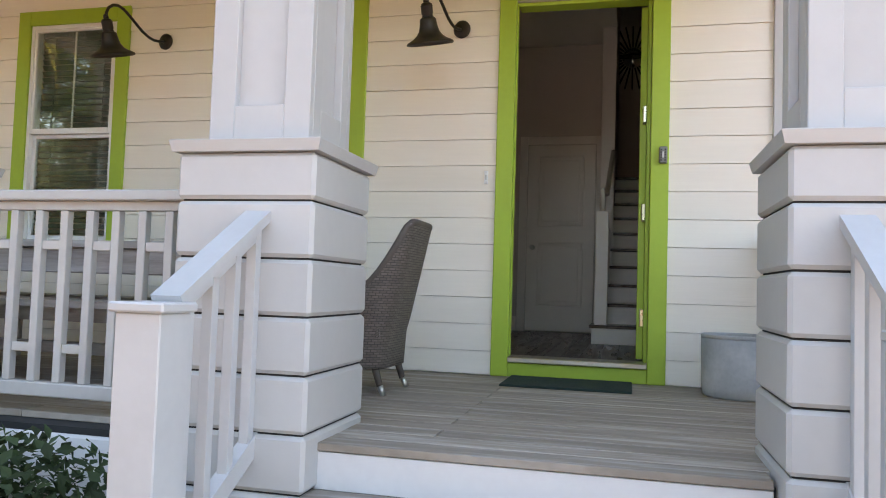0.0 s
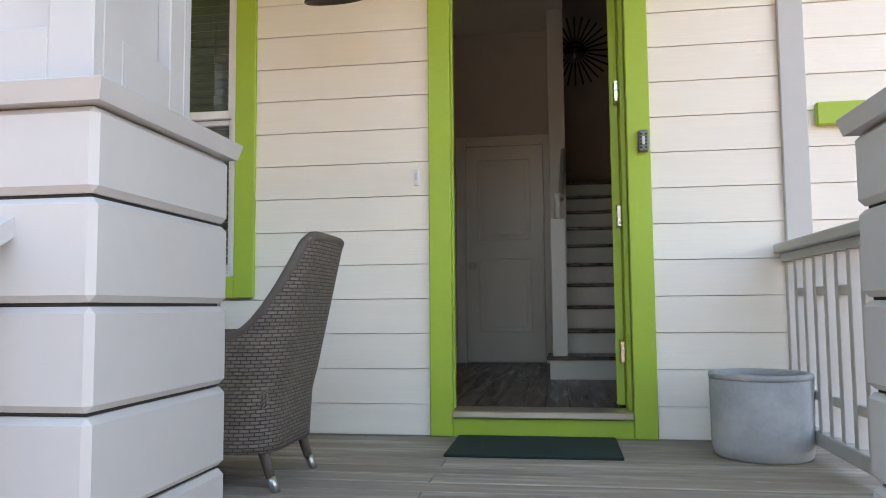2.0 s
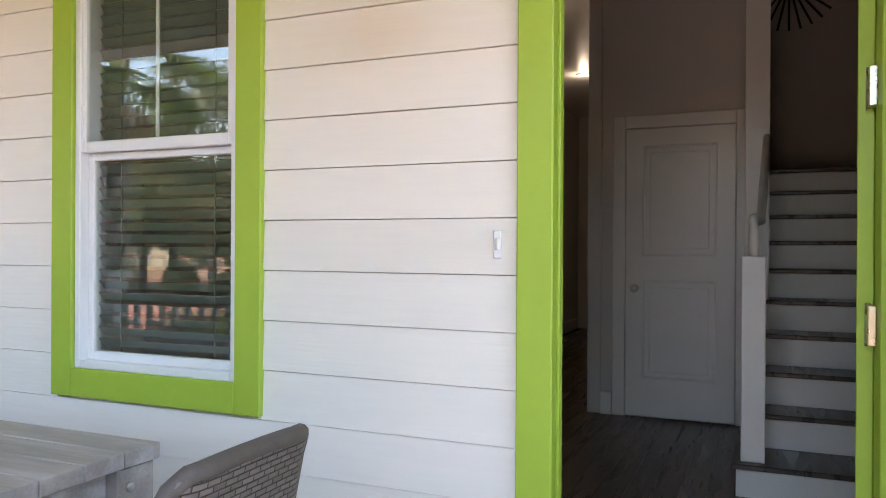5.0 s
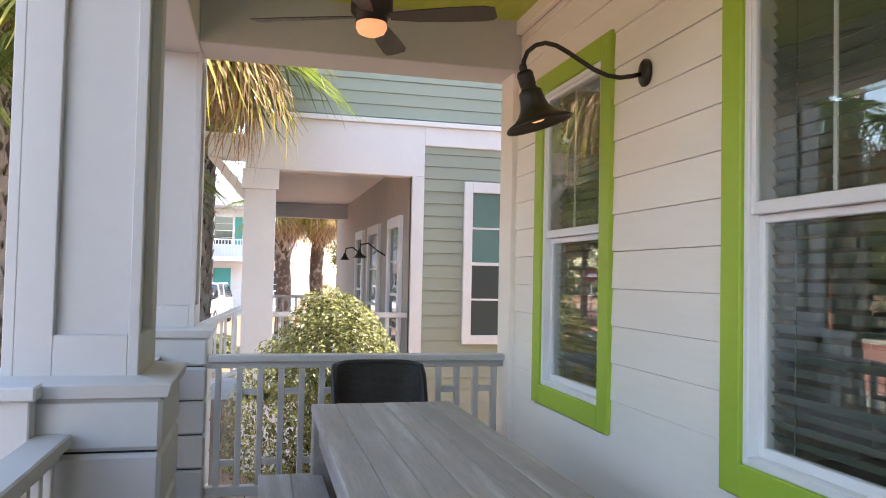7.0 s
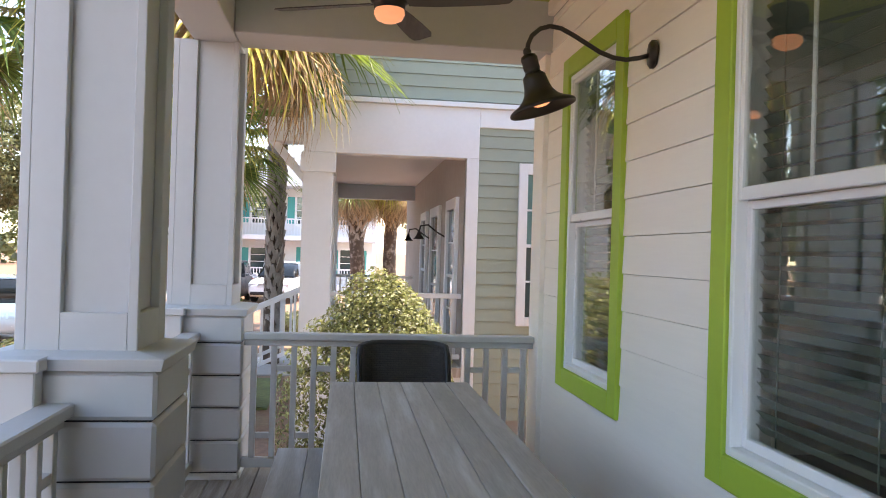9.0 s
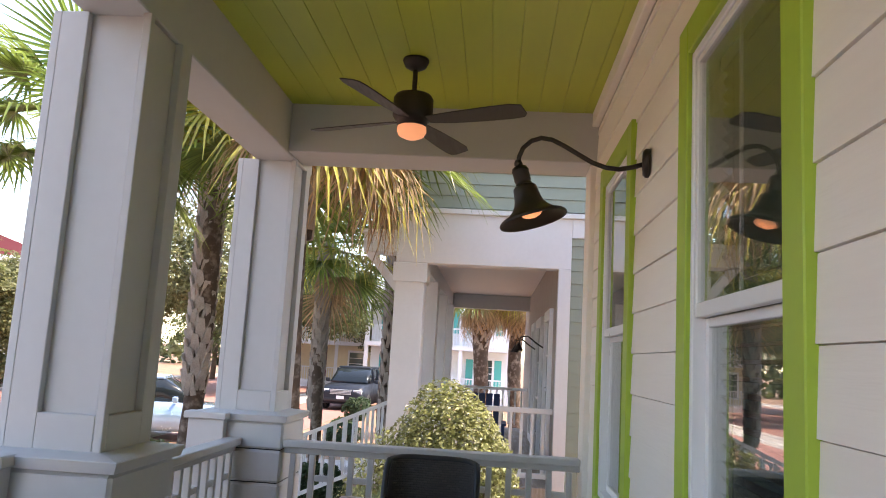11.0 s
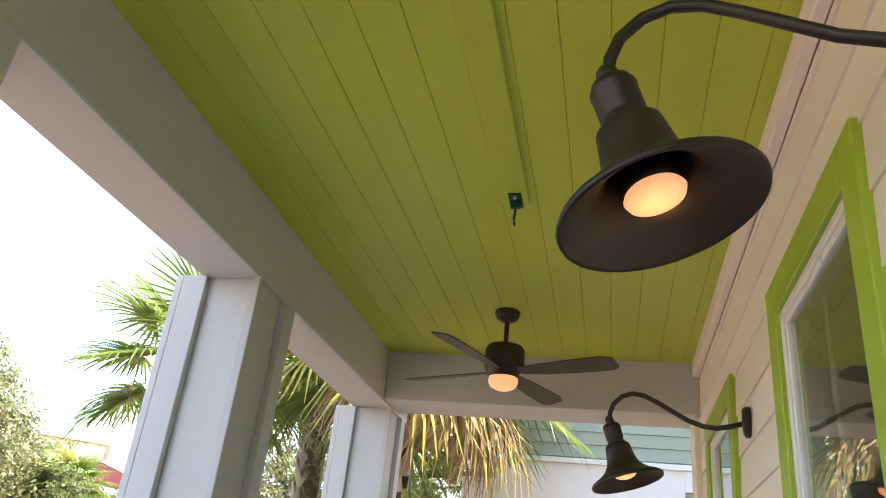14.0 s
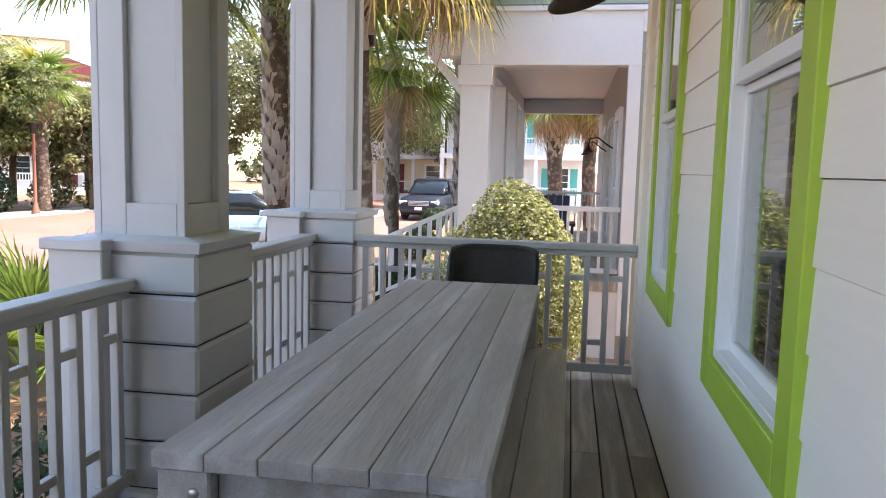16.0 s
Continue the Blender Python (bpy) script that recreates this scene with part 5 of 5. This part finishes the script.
for cx in (NX - 1.9, NX - 3.8):
    bm = bmesh.new()
    tube(bm, [(cx, YF, 1.75), (cx, YF - .12, 1.82), (cx, YF - .25, 1.92), (cx, YF - .36, 1.9), (cx, YF - .38, 1.8)], .012, 8)
    lathe(bm, [(.02, .04), (.03, .0), (.07, -.06), (.09, -.075), (.07, -.065), (.02, .02)], 16, (cx, YF - .38, 1.78))
    part("porch_lamp", bm, M_BRONZE, nb, "dark gooseneck porch lamp")
# its entry stair rail towards the street
for dx in (0, -1.4):
    bm = bmesh.new()
    beam_between(bm, (NX - 1.2 + dx, YP, .97), (NX - 1.2 + dx, YP - 1.7, .2), .08, .05)
    beam_between(bm, (NX - 1.2 + dx, YP, .2), (NX - 1.2 + dx, YP - 1.7, -.57), .05, .05)
    part("stair_rail", bm, M_WHITE, nb)
    for k in range(11):
        y = YP - .12 - k * .145
        part_box("baluster", (NX - 1.218 + dx, NX - 1.182 + dx, y - .018, y + .018, .2 - (YP - y) * .453, .95 - (YP - y) * .453), M_WHITE, nb, 0)


def far_house(x, y, w, dp, h, rz, mat, roof_mat, label, storeys=2, shutters=None, porch=True, gable=True, trim=None):
    """A distant house facing its own -y side."""
    hs = thing("house", (x, y, GZ), label, "house", rz=rz)
    trim = trim or M_WHITE
    part_box("wall", (-w / 2, w / 2, 0, dp, 0, h), mat, hs, .02)
    bm = bmesh.new()
    rh = 1.6
    if gable:
        vs = [bm.verts.new(p) for p in ((-w / 2 - .4, -.4, h), (w / 2 + .4, -.4, h), (0, -.4, h + rh), (-w / 2 - .4, dp + .4, h), (w / 2 + .4, dp + .4, h), (0, dp + .4, h + rh))]
        for f in ((0, 1, 2), (5, 4, 3), (0, 3, 4, 1), (1, 4, 5, 2), (2, 5, 3, 0)):
            bm.faces.new([vs[i] for i in f])
        part("roof", bm, roof_mat, hs)
        part_box("fascia", (-w / 2 - .45, w / 2 + .45, -.46, -.405, h - .12, h + .1), trim, hs, .01)
    else:
        box(bm, -w / 2 - .4, w / 2 + .4, -.4, dp + .4, h, h + .25, .02)
        part("roof", bm, roof_mat, hs)
    for s in range(storeys):
        z0 = .9 + s * 2.9
        for k in (-1, 0, 1):
            cx = k * w * .31
            if s == 0 and k == 0:
                d = part_box("door", (cx - .45, cx + .45, -.03, -.001, .45, 2.5), M_TEAL if shutters else M_REDP, hs, .004)
                continue
            win(hs, "y", cx, .95, z0, z0 + 1.5, 0, .12, sgn=-1)
            if shutters:
                for sg in (-1, 1):
                    part_box("shutter", (cx + sg * .80 - .2, cx + sg * .80 + .2, -.05, -.001, z0, z0 + 1.5), shutters, hs, .01)
    if porch:
        part_box("porch_floor", (-w / 2, w / 2, -2.0, -.01, 0, .45), trim, hs, .01)
        for s in range(1, storeys + 1):
            part_box("porch_roof", (-w / 2, w / 2, -2.1, -.06, s * 2.9 - .05, s * 2.9 + .2), trim, hs, .01)
        for k in range(4):
            px = -w / 2 + .12 + k * (w - .24) / 3
            part_box("porch_post", (px - .1, px + .1, -2.0, -1.8, .45, storeys * 2.9 - .06), trim, hs, .01)
        for s in range(storeys):
            zb = (.45 if s == 0 else 2.9 * s + .2)
            part_box("rail", (-w / 2, w / 2, -1.95, -1.88, zb + .85, zb + .92), trim, hs, .005)
            bm = bmesh.new()
            n = int(w / .16)
            for k in range(n):
                if s == 0 and abs(k - n / 2) < 4:
                    continue
                xx = -w / 2 + (k + .5) * w / n
                box(bm, xx - .02, xx + .02, -1.935, -1.895, zb, zb + .85)
            tagged(part("balusters", bm, trim, hs), kind="stuff")
    return hs


M_WHOUSE = material("white house siding", (0.72, 0.72, 0.70), 0.6, vary=0.04)
far_house(-43, -3.6, 8, 8, 6.2, 88, M_WHOUSE, M_ROOF, "white two-storey house with teal shutters and balcony", 2, M_TEAL)
far_house(-45, -33, 9, 8, 7.2, 126, M_WHOUSE, M_REDP, "white house with barn red gable roof across the street", 2)
far_house(-54, -47, 12, 9, 12, 126, M_CREAM, M_ROOF, "tall cream house behind the trees", 2, None, False, False)
far_house(-52, -12.5, 8, 8, 6.0, 95, M_CREAM, M_ROOF, "pale yellow house behind the parked cars", 2)
far_house(-39, 12, 7, 7, 5.6, 88, M_CREAM, M_ROOF, "pale yellow house far along the street", 2)
far_house(-15, -36, 9, 8, 6.0, 180, M_WHOUSE, M_ROOF, "white house across the street", 2)
far_house(0, -36, 9, 8, 6.0, 180, M_CREAM, M_ROOF, "pale yellow house across the street", 2)
# grey blue house on the other side
M_GREYB = material("blue grey siding", (0.30, 0.33, 0.36), 0.6, vary=0.03, rnd=.03)
gh = thing("grey_house", (0, 0, 0), "blue grey lap sided house with white window", "house")
part_box("wall", (5.42, 12, -1, 12, GZ, 8), M_GREYB, gh, 0)
bm = bmesh.new()
lap_board(bm, -12.9, 0, 0, .148, 0, .014)
bmesh.ops.rotate(bm, cent=(0, 0, 0), matrix=Matrix.Rotation(radians(-90), 3, "Z"), verts=bm.verts)
me_g = mesh_of("lap_board", bm, M_GREYB)
for k in range(56):
    piece("lap_board", me_g, gh, (5.405, -.95, GZ + .2 + k * .15))
part_box("band", (5.36, 5.42, -1, 12, 1.75, 2.0), M_WHITE, gh, .004)
win(gh, "x", 4.6, .8, 2.4, 3.9, 5.40, .1, sgn=-1)

# covered grill beside the house
gr = thing("covered_grill", (3.95, 1.15, GZ), "grill under a black draped fabric cover", "grill cover")
bm = bmesh.new()
prof = [(.40, .28), (.405, .6), (.41, .95), (.40, 1.12), (.34, 1.24), (.2, 1.30), (0, 1.31)]
prev = None
for rr, zz in prof:
    ring = []
    for k in range(28):
        a = 2 * math.pi * k / 28
        cx, cy = math.cos(a), math.sin(a)
        e = (abs(cx) ** 3.2 + abs(cy) ** 3.2) ** (-1 / 3.2)
        fold = 1 + .035 * math.sin(k * 2.6) * (1.4 - zz)
        ring.append(bm.verts.new((cx * e * rr * 1.15 * fold, cy * e * rr * .8 * fold, zz + .02 * math.sin(k * 1.7))))
    if prev:
        for k in range(28):
            f = bm.faces.new((prev[k], prev[(k + 1) % 28], ring[(k + 1) % 28], ring[k]))
            f.smooth = True
    prev = ring
part("cover", bm, M_BLACK, gr)
for dx, dy in ((-.3, -.2), (.3, -.2), (-.3, .2), (.3, .2)):
    part_box("leg", (dx - .025, dx + .025, dy - .025, dy + .025, .01, .5), M_BLACK, gr, .004)

# ---- cars ----
M_CARB = material("dark navy car paint", (0.012, 0.015, 0.022), 0.4, vary=.05, spec=.3, coat=.05)
M_CARS = material("silver blue car paint", (0.30, 0.42, 0.55), 0.22, metal=.3, vary=.04, coat=1.0)
M_CARW = material("white car paint", (0.75, 0.76, 0.77), 0.25, vary=.03, coat=1.0)
M_CGLASS = material("dark car glass", (0.012, 0.016, 0.018), 0.08, vary=.05, spec=.4)
M_TYRE = material("black tyre", (0.015, 0.015, 0.015), .8)
M_HEAD = material("clear headlight", (0.75, 0.77, 0.78), .12, vary=.05, metal=.5)
M_TAIL = material("red tail light", (0.5, 0.01, 0.01), .2, vary=.05)


def loft(bm, sections, smooth=True):
    """Joins closed cross sections, each a list of points with the same count."""
    rings = [[bm.verts.new(p) for p in s] for s in sections]
    n = len(rings[0])
    for a, b in zip(rings, rings[1:]):
        for k in range(n):
            bm.faces.new((a[k], a[(k + 1) % n], b[(k + 1) % n], b[k])).smooth = smooth
    bm.faces.new(rings[0][::-1])
    bm.faces.new(rings[-1])


def car(x, y, rz, paint, label, suv=True):
    """A parked car; its front faces its own +x side."""
    c = thing("car", (x, y, GZ + .022), label, "car", "parked cars", rz=rz)
    hood, belt, top, ln, w = (1.08, 1.12, 1.76, 4.9, .97) if suv else (.88, .95, 1.52, 4.7, .90)

    def sec(px, z0, z1, hw):
        return [(px, -hw * .90, z0), (px, -hw, z0 + .14), (px, -hw, z0 + (z1 - z0) * .6), (px, -hw * .95, z1 - .06), (px, -hw * .78, z1), (px, hw * .78, z1), (px, hw * .95, z1 - .06), (px, hw, z0 + (z1 - z0) * .6), (px, hw, z0 + .14), (px, hw * .90, z0)]
    L = ln / 2
    bm = bmesh.new()
    loft(bm, [sec(-L, .50, belt - .12, w * .86), sec(-L + .08, .34, belt - .03, w * .95), sec(-L + .5, .24, belt, w), sec(-.6, .22, belt, w), sec(.7, .22, belt, w), sec(1.15, .22, hood, w), sec(L - .45, .24, hood - .06, w * .97), sec(L - .12, .30, hood - .16, w * .92), sec(L, .42, hood - .34, w * .82)])
    part("body", bm, paint, c)
    bm = bmesh.new()
    cab = [(-L + (.12 if suv else .75), belt - .02, belt + .05, w * .88), (-L + (.42 if suv else 1.35), belt - .02, top - .05, w * .78), (-.5, belt - .02, top, w * .78), (.35, belt - .02, top - .04, w * .76), (1.2, belt - .02, belt + .03, w * .84)]
    loft(bm, [[(px, -hw * 1.12 if z1 > belt + .1 else -hw, z0), (px, -hw, z1 - .05 if z1 > belt + .1 else z1), (px, -hw * .82, z1), (px, hw * .82, z1), (px, hw, z1 - .05 if z1 > belt + .1 else z1), (px, hw * 1.12 if z1 > belt + .1 else hw, z0)] for px, z0, z1, hw in cab])
    part("glasshouse", bm, M_CGLASS, c)
    bm = bmesh.new()
    box(bm, -L + (.42 if suv else 1.35), .36, -w * .74, w * .74, top - .075, top + .014, .03)
    part("roof_panel", bm, paint, c)
    for px in ((-.62, .34) if suv else (-.45,)):
        for sy in (-1, 1):
            bm = bmesh.new()
            beam_between(bm, (px, sy * w * .90, belt), (px - .05, sy * w * .79, top - .06), .02, .08, (0, 1, 0))
            part("pillar", bm, paint, c)
    for sx in (-1.45, 1.45):
        for sy in (-1, 1):
            wl = thing("wheel", (sx, sy * (w - .1), .34))
            wl.parent = c
            bm = bmesh.new()
            lathe(bm, [(.20, -.11), (.30, -.115), (.34, -.08), (.34, .08), (.30, .115), (.20, .11), (.20, -.11)], 26)
            bmesh.ops.rotate(bm, cent=(0, 0, 0), matrix=Matrix.Rotation(radians(90), 3, "X"), verts=bm.verts)
            part("tyre", bm, M_TYRE, wl)
            bm = bmesh.new()
            lathe(bm, [(0, -.09), (.2, -.07), (.21, 0), (.2, .07), (0, .09)], 20)
            bmesh.ops.rotate(bm, cent=(0, 0, 0), matrix=Matrix.Rotation(radians(90), 3, "X"), verts=bm.verts)
            part("rim", bm, M_METAL, wl)
    for sy in (-1, 1):
        bm = bmesh.new()
        box(bm, L - .22, L - .035, min(sy * w * .52, sy * w * .90), max(sy * w * .52, sy * w * .90), hood - .38, hood - .22, .02)
        part("headlight", bm, M_HEAD, c)
        bm = bmesh.new()
        box(bm, -L - .012, -L + .16, min(sy * w * .62, sy * w * .93), max(sy * w * .62, sy * w * .93), belt - .34, belt - .14, .02)
        part("tail_light", bm, M_TAIL, c)
        bm = bmesh.new()
        box(bm, .62, .76, min(sy * (w + .02), sy * (w + .2)), max(sy * (w + .02), sy * (w + .2)), belt - .02, belt + .13, .03)
        box(bm, .66, .72, min(sy * (w - .06), sy * (w + .03)), max(sy * (w - .06), sy * (w + .03)), belt + .0, belt + .05, .01)
        part("door_mirror", bm, paint, c)
    bm = bmesh.new()
    for k in range(4):
        box(bm, L - .09, L + .012, -w * .46, w * .46, hood - .42 + k * .055, hood - .39 + k * .055, .008)
    part("grille", bm, M_METAL, c, "silver slatted grille")
    bm = bmesh.new()
    box(bm, L - .10, L + .03, -w * .8, w * .8, .36, .50, .03)
    part("bumper", bm, M_BLACK if suv else paint, c)
    part_box("number_plate", (L + .031, L + .04, -.16, .16, .47, .60), M_VINYL, c, .004)
    return c


car(-33.5, -6.6, -4, M_CARB, "dark navy sport utility car parked facing the porch", True)
car(-18.9, -9.15, 105, M_CARS, "silver blue sedan parked beside the sidewalk", False)
car(-35.0, -4.1, -10, M_CARW, "white car parked before the teal shuttered house", True)

# ---- street lamp ----
sl = thing("street_lamp", (-27.0, -21.6, GZ), "rust brown street lamp post with dark lantern", "street lamp")
bm = bmesh.new()
lathe(bm, [(0, 0), (.16, 0), (.16, .15), (.10, .35), (.07, .5), (.06, 3.2), (.09, 3.25), (0, 3.25)], 14)
part("post", bm, material("rust brown post paint", (.28, .12, .08), .6), sl)
bm = bmesh.new()
lathe(bm, [(0, 3.26), (.10, 3.26), (.16, 3.6), (.2, 3.64), (.05, 3.8), (0, 3.85)], 12)
part("lantern", bm, M_BLACK, sl)

# ---- stop sign ----
ss = thing("stop_sign", (-34.5, -14.2, GZ), "red octagonal street sign on a grey post", "street sign")
bm = bmesh.new()
tube(bm, [(0, 0, 0), (0, 0, 2.6)], .035, 8)
part("post", bm, M_METAL, ss)
bm = bmesh.new()
lathe(bm, [(0, -.01), (.36, -.01), (.36, .01), (0, .01)], 8, smooth=False)
bmesh.ops.transform(bm, matrix=Matrix.Translation((.05, 0, 2.5)) @ Matrix.Rotation(radians(90), 4, "Y") @ Matrix.Rotation(radians(22.5), 4, "Z"), verts=bm.verts)
part("sign_plate", bm, M_REDP, ss)
part_box("white_bar", (.0615, .064, -.24, .24, 2.42, 2.58), M_VINYL, ss, 0)

# ---- chair on the next porch ----
pc = thing("porch_chair", (NX - 1.5, -.75, .1), "dark blue slatted porch chair on the next porch", "chair")
M_NAVY = material("navy blue paint", (0.015, 0.035, 0.11), .5, vary=.05)
for k in range(5):
    part_box("back_slat", (-.28, -.25, -.26 + k * .105, -.17 + k * .105, .35, .98), M_NAVY, pc, .006)
    part_box("seat_slat", (-.24 + k * .1, -.15 + k * .1, -.28, .28, .36, .385), M_NAVY, pc, .004)
for sy in (-1, 1):
    part_box("arm", (-.28, .30, sy * .30 - .045, sy * .30 + .045, .58, .61), M_NAVY, pc, .006)
    for px in (-.25, .24):
        part_box("leg", (px - .03, px + .03, sy * .30 - .02, sy * .30 + .02, 0, .579), M_NAVY, pc, .004)
# bolts on the table legs
for sy in (-.285, .285):
    bm = bmesh.new()
    lathe(bm, [(0, .006), (.010, .006), (.014, .002), (.014, 0), (0, 0)], 14)
    bmesh.ops.transform(bm, matrix=Matrix.Translation((1.3505, sy, .685)) @ Matrix.Rotation(radians(90), 4, "Y"), verts=bm.verts)
    part("bolt", bm, M_METAL, tbl)
